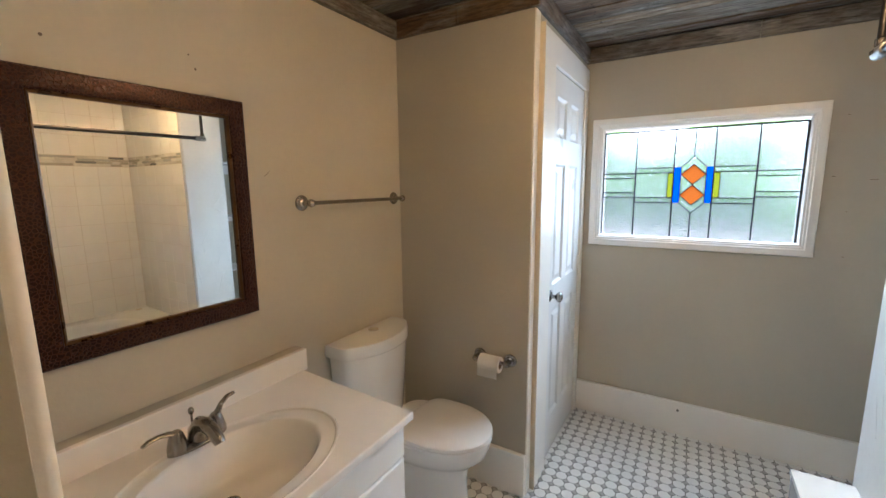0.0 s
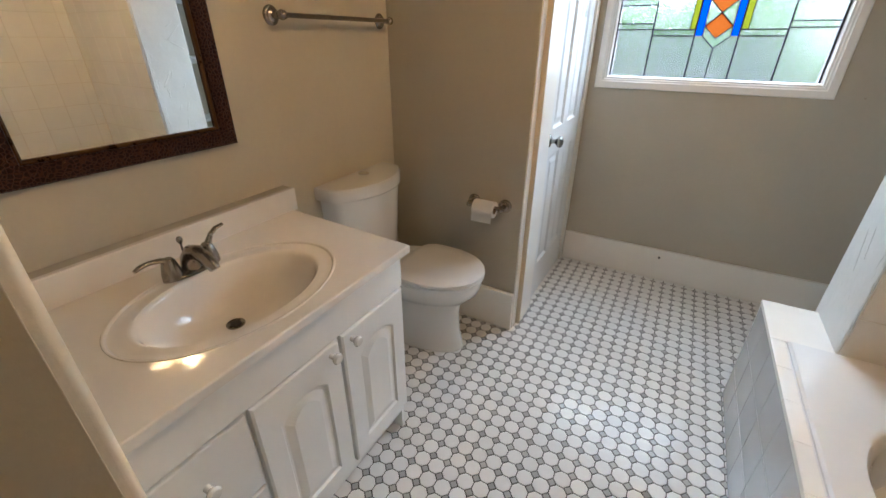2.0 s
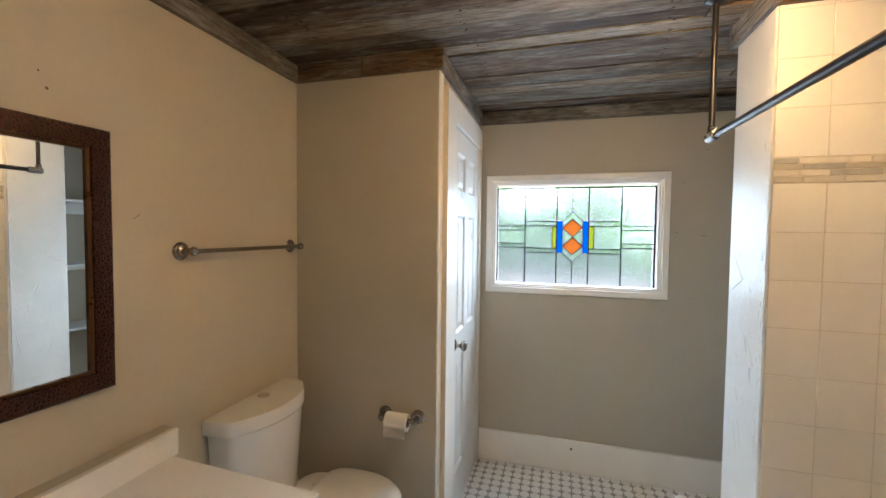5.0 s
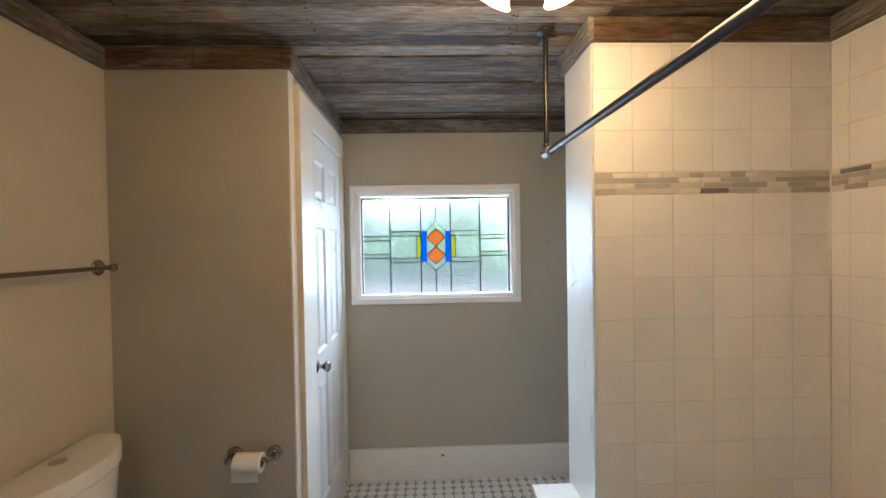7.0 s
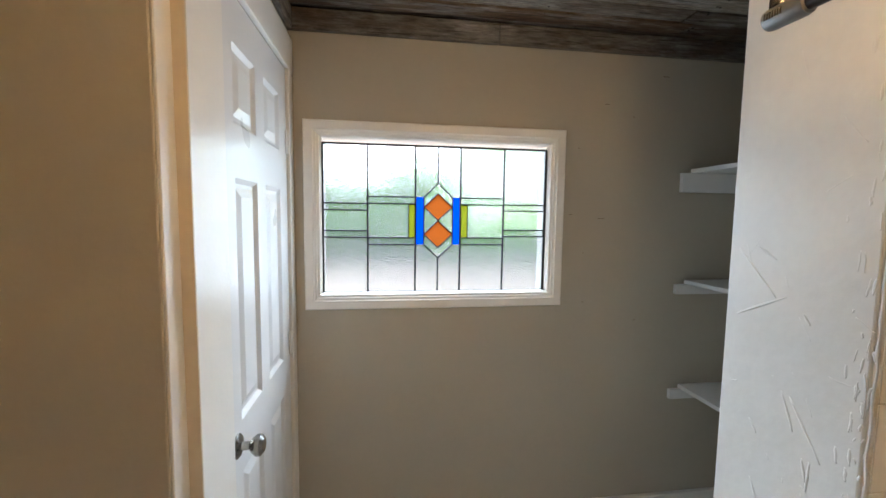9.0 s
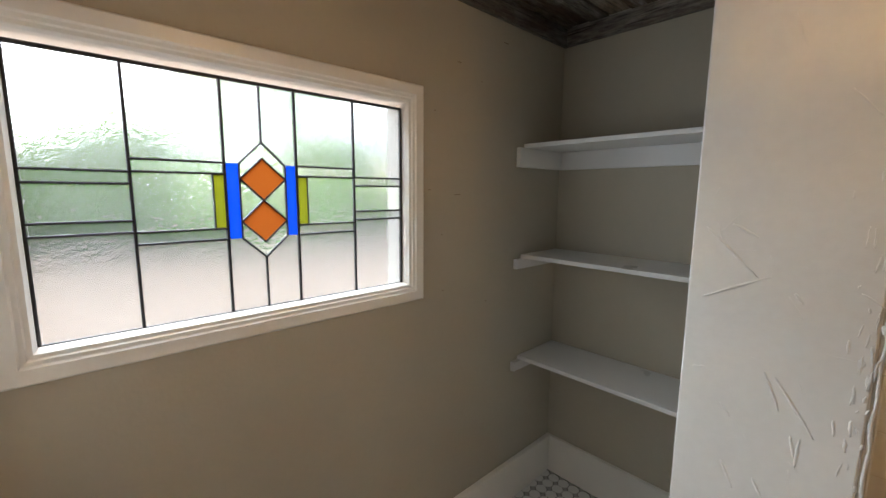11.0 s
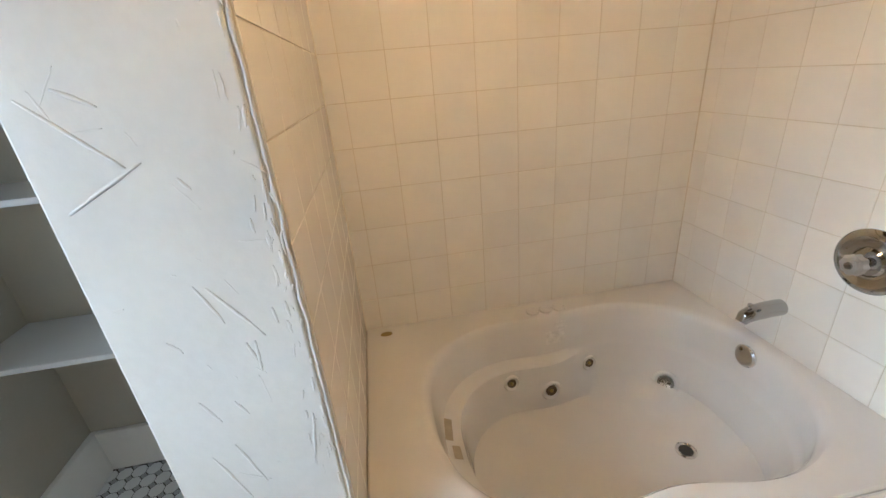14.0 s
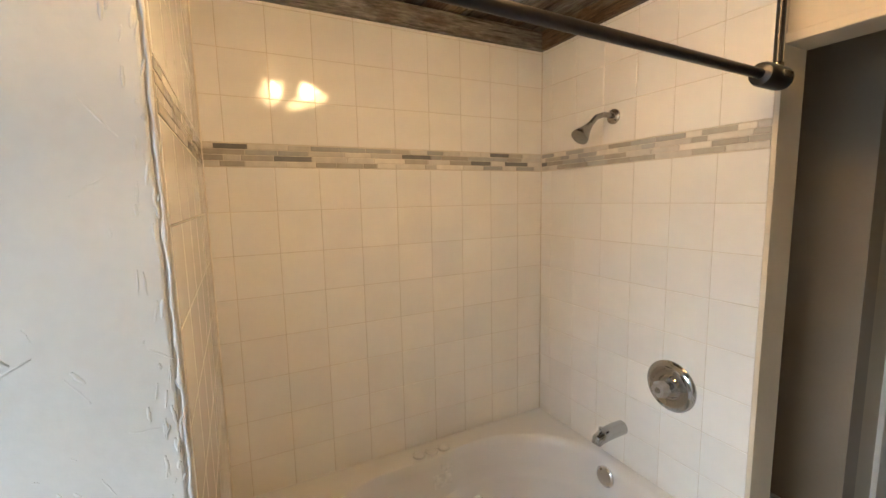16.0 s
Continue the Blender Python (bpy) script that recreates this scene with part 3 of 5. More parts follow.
# stained glass window
def window():
    w = thing("window_1", "leaded stained glass window with white painted frame", "window", "", "structure")
    tx0, tx1, tz0, tz1 = -0.461, 0.600, 1.104, 1.845
    yf = N - 0.016

    def ring(y, a):
        return [(tx0 + a, y, tz0 + a), (tx1 - a, y, tz0 + a), (tx1 - a, y, tz1 - a), (tx0 + a, y, tz1 - a)]
    k = GX0 - tx0
    sill = [(x, y, z - 0.033 if z < 1.4 else z) for x, y, z in ring(N + 0.12, k - 0.002)]
    bm = loft([ring(N + 0.004, 0.0), ring(yf + 0.004, 0.0), ring(yf, 0.004), ring(yf, 0.034), ring(yf + 0.005, 0.038), ring(yf + 0.007, 0.046),
               ring(yf + 0.012, 0.049), ring(yf + 0.014, 0.057), ring(yf + 0.022, 0.060), ring(yf + 0.026, k - 0.003), ring(yf + 0.044, k - 0.002), sill])
    part("window_frame", bm, TRIM, w)
    yg = 2.658
    g0, g1 = yg - 0.002, yg + 0.002
    v1, v2, v3, v4, v5 = -0.219, -0.025, 0.069, 0.163, 0.349
    hl, hr, ht, hb = 0.010, 0.130, 1.616, 1.308
    za, zb = 1.363, 1.558
    dm, dt, db = 1.463, 1.575, 1.350

    def rect(x0, x1, z0, z1):
        return ((x0, z0), (x1, z0), (x1, z1), (x0, z1))
    panes = []
    for x0, x1, c in ((GX0, v1, (1.392, 1.419, 1.502, 1.529)), (v5, GX1, (1.398, 1.425, 1.506, 1.532))):
        cuts = (GZ0, *c, GZ1)
        panes += [(rect(x0, x1, cuts[i], cuts[i + 1]), HAMMERED if i == 2 else REEDED if i in (1, 3) else CLEARGLASS) for i in range(5)]
    for x0, x1, ya, yb in ((v1, v2, -0.053, -0.027), (v4, v5, 0.167, 0.194)):
        panes += [(rect(x0, x1, GZ0, za), CLEARGLASS), (rect(x0, x1, za, 1.391), REEDED), (rect(x0, x1, 1.530, zb), REEDED), (rect(x0, x1, zb, GZ1), CLEARGLASS)]
        a, b = (x0, ya) if x0 == v1 else (yb, x1)
        panes += [(rect(a, b, 1.391, 1.530), HAMMERED), (rect(ya, yb, 1.391, 1.530), YELLOWGLASS)]
    panes += [(rect(v2 + 0.002, hl, za, zb), BLUEGLASS), (rect(hr, v4 - 0.002, za, zb), BLUEGLASS)]
    panes += [(((v2, GZ1), (v3, GZ1), (v3, ht), (hl, zb), (v2, zb)), CLEARGLASS), (((v3, GZ1), (v4, GZ1), (v4, zb), (hr, zb), (v3, ht)), CLEARGLASS),
              (((v2, GZ0), (v3, GZ0), (v3, hb), (hl, za), (v2, za)), CLEARGLASS), (((v3, GZ0), (v4, GZ0), (v4, za), (hr, za), (v3, hb)), CLEARGLASS)]
    m1, m2 = (dt + dm) / 2, (db + dm) / 2
    for lo, hi, mid in ((dm, dt, m1), (db, dm, m2)):
        panes.append((((v3, lo), (hr, mid), (v3, hi), (hl, mid)), ORANGEGLASS))
    panes += [(((hl, m1), (v3, dt), (v3, ht), (hl, zb)), HAMMERED), (((hr, m1), (hr, zb), (v3, ht), (v3, dt)), HAMMERED),
              (((hl, m2), (hl, za), (v3, hb), (v3, db)), HAMMERED), (((hr, m2), (v3, db), (v3, hb), (hr, za)), HAMMERED),
              (((hl, m1), (hl, m2), (v3, dm)), HAMMERED), (((hr, m1), (v3, dm), (hr, m2)), HAMMERED)]
    names = {BLUEGLASS: "cobalt blue glass pane", ORANGEGLASS: "amber orange diamond glass pane", YELLOWGLASS: "olive yellow glass strip", HAMMERED: "hammered clear glass pane", CLEARGLASS: "rippled clear glass pane", REEDED: "narrow reeded clear glass strip"}
    for poly, material in panes:
        ob = part("pane", prism_y(poly, g0, g1), material, w, names[material])
        ob.visible_shadow = False

    def came(a, b, r=0.0032):
        a, b = Vector((a[0], yg, a[1])), Vector((b[0], yg, b[1]))
        d = (b - a).normalized()
        s = Vector((d.z, 0, -d.x)) * r
        bm = loft([[p + s + Vector((0, -0.004, 0)), p + s * 0.3 + Vector((0, -0.0058, 0)), p - s * 0.3 + Vector((0, -0.0058, 0)), p - s + Vector((0, -0.004, 0)), p - s + Vector((0, 0.005, 0)), p + s + Vector((0, 0.005, 0))] for p in (a, b)], cap_first=True, cap_last=True)
        part("lead_came", bm, LEAD, w)
    for x in (v1, v5, v2, v4):
        came((x, GZ0), (x, GZ1))
    came((v3, ht), (v3, GZ1), 0.0024)
    came((v3, GZ0), (v3, hb), 0.0024)
    for z in (1.392, 1.419, 1.502, 1.529):
        came((GX0, z), (v1, z), 0.0026)
    for z in (1.398, 1.425, 1.506, 1.532):
        came((v5, z), (GX1, z), 0.0026)
    for z in (za, 1.391, 1.530, zb):
        came((v1, z), (v2, z), 0.0026)
        came((v4, z), (v5, z), 0.0026)
    for x in (-0.053, 0.194):
        came((x, 1.391), (x, 1.530), 0.0016)
    for x in (hl, hr):
        came((x, za), (x, zb), 0.002)
    for x in (hl, hr):
        for z0, z1 in ((zb, ht), (za, hb)):
            came((x, z0), (v3, z1), 0.0024)
        came((x, m1), (v3, dt), 0.002), came((x, m1), (v3, dm), 0.002), came((x, m2), (v3, dm), 0.002), came((x, m2), (v3, db), 0.002)
    for a, b in (((GX0, GZ0), (GX1, GZ0)), ((GX1, GZ0), (GX1, GZ1)), ((GX1, GZ1), (GX0, GZ1)), ((GX0, GZ1), (GX0, GZ0))):
        came(a, b, 0.004)


window()


# vanity
def vanity():
    v = thing("vanity_cabinet", "white thermofoil vanity cabinet with two arched doors and drawers", "cabinet")
    y0, y1, bx, fx = 0.113, 0.915, W + 0.005, -0.650
    bm = bmesh.new()
    add_box(bm, bx, fx, y0, y0 + 0.016, 0.0, 0.757)
    add_box(bm, bx, fx, y1 - 0.016, y1, 0.0, 0.757)
    add_box(bm, bx, fx - 0.05, y0 + 0.016, y1 - 0.016, 0.0, 0.09)
    add_box(bm, bx, fx, y0 + 0.016, y1 - 0.016, 0.09, 0.12)
    add_box(bm, fx - 0.018, fx, y0 + 0.016, y1 - 0.016, 0.12, 0.757)
    part("body", bm, CABWHITE, v)
    part("apron_panel", box(fx, -0.632, y0, y1, 0.648, 0.757, 0.003), CABWHITE, v)
    for a, b, knob_y in ((0.352, 0.622, 0.588), (0.634, 0.913, 0.668)):
        z0, z1, f = 0.135, 0.641, -0.630
        ins = 0.058

        def arch(g, x):
            l, r, bt, tp = a + ins + g, b - ins - g, z0 + ins + g, z1 - 0.075 - g
            rise = 0.035
            n = 20
            pts = [(x, l + (r - l) * i / 6, bt) for i in range(6)] + [(x, r, bt + (tp - rise - bt) * i / 6) for i in range(6)]
            for i in range(n + 1):
                u = i / n
                yy = r + (l - r) * u
                pts.append((x, yy, tp - rise + rise * math.sin(math.pi * u) ** 0.8))
            pts += [(x, l, tp - rise + (bt - tp + rise) * i / 6) for i in range(1, 6)]
            return pts
        ym, zm = (a + b) / 2, (z0 + z1) / 2

        def edge(g, x):
            """The door's outline, met by rays through the points of the arch."""
            out = []
            for _, py, pz in arch(0, x):
                dy, dz = py - ym, pz - zm
                k = min(((b - a) / 2 - g) / max(abs(dy), 1e-6), ((z1 - z0) / 2 - g) / max(abs(dz), 1e-6))
                out.append([x, ym + dy * k, zm + dz * k])
            for cy, cz in ((a + g, z0 + g), (b - g, z0 + g), (b - g, z1 - g), (a + g, z1 - g)):
                q = min(range(len(out)), key=lambda i: (out[i][1] - cy) ** 2 + (out[i][2] - cz) ** 2)
                out[q][1], out[q][2] = cy, cz
            return out
        d = part("door", loft([edge(0, fx), edge(0, f - 0.005), edge(0.005, f), arch(0.0, f), arch(0.005, f - 0.007), arch(0.012, f - 0.007), arch(0.034, f - 0.0005)], cap_first=True, cap_last=True), CABWHITE, v)
        part("handle", lathe(((0.008, 0), (0.007, 0.012), (0.013, 0.018), (0.016, 0.024), (0.012, 0.030), (0, 0.032)), facing(f, knob_y, z1 - 0.03, (1, 0, 0)), 20), CERAMIC, d, "small white ceramic knob", True)
    for z0, z1 in ((0.415, 0.641), (0.285, 0.405), (0.135, 0.275)):
        d = part("drawer_front", box(fx, -0.630, y0 + 0.004, 0.340, z0, z1, 0.004), CABWHITE, v)
        part("handle", lathe(((0.008, 0), (0.007, 0.012), (0.013, 0.018), (0.016, 0.024), (0.012, 0.030), (0, 0.032)), facing(-0.630, 0.228, (z0 + z1) / 2 + 0.02, (1, 0, 0)), 20), CERAMIC, d, "small white ceramic knob", True)
    part("toe_kick_shadow", box(fx - 0.049, fx - 0.046, y0 + 0.016, y1 - 0.016, 0.0, 0.088), CABWHITE, v)


vanity()

SX, SY = -0.855, 0.517


def countertop():
    t = thing("sink_countertop", "glossy cream cultured marble vanity top with integral oval sink", "countertop")
    x0, x1, y0, yr, yb, top, th = -1.160, -0.612, 0.112, 0.938, 0.966, 0.787, 0.024
    n = 96

    def ell(a, b, z, cx=SX):
        return [(cx + a * math.cos(2 * math.pi * i / n), SY + b * math.sin(2 * math.pi * i / n), z) for i in range(n)]

    def outer(z, g=0.0):
        """The slab's outline, met by rays from the sink's middle."""
        out = []
        for i in range(n):
            c, s = math.cos(2 * math.pi * i / n), math.sin(2 * math.pi * i / n)
            lean = (yb - yr) / (x1 - x0)
            across = s + lean * c
            k = min(((x1 - g - SX) / c if c > 1e-6 else 9), ((x0 - SX) / c if c < -1e-6 else 9), ((y0 - SY) / s if s < -1e-6 else 9),
                    ((yr - g - SY + lean * (x1 - SX)) / across if across > 1e-6 and s > 0 else 9))
            p = [SX + c * k, SY + s * k, z]
            out.append(p)
        return out
    outl = outer(top, 0.003)
    # pull the nearest ring point of each into the slab's corners
    for ring in (outl,):
        for cx, cy in ((x1 - 0.003, yr - 0.003), (x0, yb - 0.003), (x0, y0), (x1 - 0.003, y0)):
            i = min(range(n), key=lambda q: (ring[q][0] - cx) ** 2 + (ring[q][1] - cy) ** 2)
            ring[i][0], ring[i][1] = cx, cy
    edge = [[p[0] + (0.003 if p[0] > x1 - 0.02 else 0), p[1] + (0.003 if p[1] > 0.9 else 0), top - 0.003] for p in outl]
    low = [[p[0], p[1], top - th] for p in edge]
    rings = [low, edge, outl, ell(0.203, 0.285, top), ell(0.2015, 0.2835, top + 0.0020), ell(0.1985, 0.2805, top + 0.0024), ell(0.196, 0.278, top + 0.0012), ell(0.193, 0.275, top - 0.0032), ell(0.189, 0.270, top - 0.0044), ell(0.176, 0.255, top - 0.0045), ell(0.166, 0.240, top - 0.0048),
             ell(0.161, 0.233, top - 0.0052), ell(0.1565, 0.228, top - 0.009), ell(0.1525, 0.2225, top - 0.018), ell(0.146, 0.214, top - 0.036), ell(0.132, 0.190, top - 0.070, SX - 0.004),
             ell(0.108, 0.150, top - 0.105, SX - 0.014), ell(0.070, 0.095, top - 0.124, SX - 0.03), ell(0.026, 0.026, top - 0.132, SX - 0.045)]
    part("slab_with_basin", loft(rings, cap_last=True), MARBLE, t, "", True)
    part("backsplash", box(-1.160, -1.140, y0, 0.985, top - 0.005, 0.866, 0.003), MARBLE, t)
    d = part("drain", lathe(((0.024, 0.0), (0.024, 0.004), (0.020, 0.006), (0.015, 0.002), (0.0, 0.001)), Matrix.Translation((SX - 0.045, SY, top - 0.131)), 28), NICKEL, t, "nickel sink drain ring", True)
    part("stopper", lathe(((0.014, 0.001), (0.013, 0.006), (0, 0.007)), Matrix.Translation((SX - 0.045, SY, top - 0.131)), 24), BLACK, d, "dark drain stopper")


countertop()
setting("wall_ledge", box(W, -1.161, 0.112, 0.99, 0.75, 0.862, 0.003), PAINT, "taupe painted ledge behind the vanity splash", "trim")


def faucet():
    f = thing("faucet", "brushed nickel two-handle centerset sink faucet", "faucet")
    x, y, z = -1.032, SY, 0.7875
    n = 40

    def oval(a, b, h, dx=0.0):
        return [(x + dx + a * math.cos(2 * math.pi * i / n), y + b * math.sin(2 * math.pi * i / n), z + h) for i in range(n)]
    part("base_plate", loft([oval(0.029, 0.078, 0.0), oval(0.029, 0.078, 0.006), oval(0.024, 0.072, 0.012), oval(0.014, 0.05, 0.015)], cap_first=True, cap_last=True), NICKEL, f, "", True)
    pts = [(x, y, z + 0.012), (x + 0.004, y, z + 0.040), (x + 0.02, y, z + 0.060), (x + 0.048, y, z + 0.067), (x + 0.080, y, z + 0.058), (x + 0.104, y, z + 0.042), (x + 0.110, y, z + 0.034)]
    part("spout", tube(pts, [0.026, 0.024, 0.021, 0.019, 0.017, 0.015, 0.013], 18), NICKEL, f, "", True)
    for s in (-1, 1):
        hub = part("valve_hub", lathe(((0.025, 0), (0.024, 0.012), (0.020, 0.03), (0.016, 0.045), (0.011, 0.052), (0, 0.054)), Matrix.Translation((x, y + s * 0.052, z + 0.008)), 24), NICKEL, f, "", True)
        yy = y + s * 0.052
        lv = [(x, yy, z + 0.050), (x - 0.003, yy - 0.016, z + 0.060), (x - 0.003, yy - 0.04, z + 0.065), (x - 0.002, yy - 0.062, z + 0.064), (x, yy - 0.078, z + 0.059)] if s < 0 else [(x, yy, z + 0.050), (x - 0.003, yy + 0.011, z + 0.062), (x - 0.006, yy + 0.022, z + 0.076), (x - 0.007, yy + 0.040, z + 0.088), (x - 0.006, yy + 0.062, z + 0.092)]
        part("lever", tube(lv, [0.012, 0.010, 0.008, 0.008, 0.006], 14, squash=0.7), NICKEL, hub, "", True)
    rod = part("lift_rod", cyl((x - 0.022, y, z + 0.01), (x - 0.022, y, z + 0.080), 0.003, seg=10), NICKEL, f, "", True)
    part("rod_knob", lathe(((0.003, 0), (0.007, 0.006), (0.008, 0.014), (0.005, 0.02), (0, 0.021)), Matrix.Translation((x - 0.022, y, z + 0.074)), 16), NICKEL, rod, "", True)


faucet()


def wall_mirror():
    m = thing("wall_mirror", "rectangular wall mirror in hammered dark bronze frame", "mirror")
    y0, y1, z0, z1 = 0.270, 0.830, 1.052, 1.744
    wd = 0.057

    def ring(x, a):
        return [(x, y0 + a, z0 + a), (x, y1 - a, z0 + a), (x, y1 - a, z1 - a), (x, y0 + a, z1 - a)]
    part("frame", loft([ring(W + 0.001, 0.0), ring(W + 0.022, 0.0), ring(W + 0.026, 0.004), ring(W + 0.028, 0.03), ring(W + 0.025, wd - 0.010), ring(W + 0.020, wd - 0.008)]), FRAMEWOOD, m, "hammered dark bronze frame", True)
    part("inner_lip", loft([ring(W + 0.020, wd - 0.008), ring(W + 0.022, wd - 0.005), ring(W + 0.016, wd), ring(W + 0.009, wd)]), GILT, m, "thin gilt inner edge")
    part("mirror_glass", box(W + 0.004, W + 0.010, y0 + wd - 0.006, y1 - wd + 0.006, z0 + wd - 0.006, z1 - wd + 0.006), MIRROR, m, "clear mirror glass")
    return m


glass = wall_mirror()
glass.matrix_world = Matrix.Translation((W + 0.004, 0.556, 0)) @ pose(0, 0, 0, 0, 0, -0.8) @ Matrix.Translation((-W, -0.556, 0))


def post(parent, x, y, z, axis, reach):
    """A round stepped wall flange with a neck and ball end."""
    p = part("post", lathe(((0.030, 0), (0.030, 0.004), (0.026, 0.008), (0.021, 0.009), (0.019, 0.014), (0.011, 0.018), (0.009, reach - 0.014), (0.013, reach - 0.010), (0.016, reach), (0.013, reach + 0.010), (0.005, reach + 0.016), (0, reach + 0.017)),
                           facing(x, y, z, axis), 28), NICKEL, parent, "", True)
    return p


def towel_bar():
    b = thing("towel_bar", "brushed nickel towel bar with round stepped flanges", "towel bar")
    for y in (1.062, 1.630):
        post(b, W, y, 1.412, (1, 0, 0), 0.055)
    part("bar", cyl((W + 0.055, 1.062, 1.412), (W + 0.055, 1.630, 1.412), 0.008, seg=16), NICKEL, b, "", True)


towel_bar()


def paper_holder():
    h = thing("toilet_paper_holder", "brushed nickel toilet paper holder with two posts", "paper holder")
    for x in (-0.748, -0.592):
        post(h, x, CLOSET_Y, 0.667, (0, -1, 0), 0.05)
    part("roller", cyl((-0.745, CLOSET_Y - 0.052, 0.667), (-0.595, CLOSET_Y - 0.052, 0.667), 0.009, seg=14), NICKEL, h, "", True)
    r = thing("toilet_paper_roll", "small white toilet paper roll on the nickel holder", "toilet paper")
    x0, x1, y, z = -0.722, -0.622, CLOSET_Y - 0.052, 0.657
    m = facing(x0, y, z, (1, 0, 0))
    bm = lathe(((0.020, 0.0), (0.036, 0.0), (0.0375, 0.002), (0.0375, 0.098), (0.036, 0.10), (0.020, 0.10)), m, 36, cap=False)
    part("paper", bm, PAPER, r, "", True)
    part("core", lathe(((0.0195, 0.001), (0.0195, 0.099)), m, 24, cap=False), CARDBOARD, r, "brown cardboard core", True)
    sheet = loft([[(x0 + 0.001, y - 0.0375 + 0.002 * math.sin(k), z - 0.055 * k / 5), (x1 - 0.001, y - 0.0375 + 0.002 * math.sin(k * 1.3), z - 0.055 * k / 5)] for k in range(6)], closed=False)
    bmesh.ops.solidify(sheet, geom=sheet.faces[:], thickness=0.0012)
    part("loose_sheet", sheet, PAPER, r, "", True)


paper_holder()


def toilet():
    t = thing("toilet", "white two-piece toilet with closed lid and dual flush button", "toilet")
    cy, n = 1.420, 48

    def egg(z, back, front, half):
        """A toilet seat's outline: straight back, round front."""
        cx = back + (front - back) * 0.42
        out = []
        for i in range(n):
            a = 2 * math.pi * i / n
            c, s = math.cos(a), math.sin(a)
            rx = (front - cx) if c > 0 else (cx - back)
            p = 2.0 if c > 0 else 4.2
            out.append((cx + rx * math.copysign(abs(c) ** (2 / p), c), cy + half * math.copysign(abs(s) ** (2 / p), s), z))
        return out
    part("bowl", loft([egg(0.0, -1.16, -0.660, 0.116), egg(0.012, -1.16, -0.662, 0.116), egg(0.10, -1.15, -0.682, 0.104), egg(0.20, -1.15, -0.688, 0.104), egg(0.25, -1.15, -0.680, 0.112), egg(0.285, -1.15, -0.645, 0.142), egg(0.33, -1.13, -0.600, 0.172),
                       egg(0.37, -1.10, -0.585, 0.182), egg(0.393, -1.08, -0.583, 0.183), egg(0.397, -1.08, -0.59, 0.178)], cap_first=True, cap_last=True), CERAMIC, t, "", True)
    part("seat", loft([egg(0.399, -0.967, -0.582, 0.182), egg(0.402, -0.970, -0.577, 0.186), egg(0.412, -0.970, -0.577, 0.186), egg(0.415, -0.967, -0.582, 0.182)], cap_first=True, cap_last=True), SEAT, t, "", True)
    part("lid", loft([egg(0.417, -0.967, -0.580, 0.184), egg(0.420, -0.970, -0.575, 0.188), egg(0.430, -0.968, -0.577, 0.186), egg(0.436, -0.960, -0.590, 0.174), egg(0.438, -0.935, -0.64, 0.12)], cap_first=True, cap_last=True), SEAT, t, "", True)
    for s in (-1, 1):
        part("seat_hinge", cyl((-0.978, cy + s * 0.075 - 0.02, 0.410), (-0.978, cy + s * 0.075 + 0.02, 0.410), 0.012, seg=14), SEAT, t, "", True)
    ty = 1.357

    def dee(z, back, front, half, ty=ty):
        """A tank's outline: flat back, short sides, shallow bowed front."""
        out = [(back, ty - half, z)]
        m = n - 2
        for i in range(m):
            u = -1 + 2 * i / (m - 1)
            bow = 0.50 + 0.50 * (1 - abs(u) ** 2.2)
            corner = min(1.0, ((1 - abs(u)) / 0.07)) if abs(u) > 0.93 else 1.0
            out.append((back + (front - back) * bow * (0.80 + 0.20 * math.sqrt(max(0.0, 1 - (1 - corner) ** 2))), ty + half * u, z))
        out.append((back, ty + half, z))
        return out
    part("tank", loft([dee(0.385, -1.20, -1.045, 0.180, 1.36), dee(0.42, -1.20, -1.035, 0.188, 1.36), dee(0.758, -1.20, -1.015, 0.210, 1.36)], cap_first=True, cap_last=True), CERAMIC, t, "", True)
    part("tank_lid", loft([dee(0.757, -1.204, -1.012, 0.222), dee(0.763, -1.205, -1.008, 0.226), dee(0.801, -1.205, -1.010, 0.226), dee(0.811, -1.203, -1.018, 0.223), dee(0.813, -1.19, -1.04, 0.20)], cap_first=True, cap_last=True), CERAMIC, t, "", True)
    part("flush_button", lathe(((0.024, 0), (0.024, 0.004), (0.020, 0.006), (0, 0.0065)), Matrix.Translation((-1.150, ty + 0.02, 0.813)), 28), CHROME, t, "chrome dual flush button", True)


toilet()


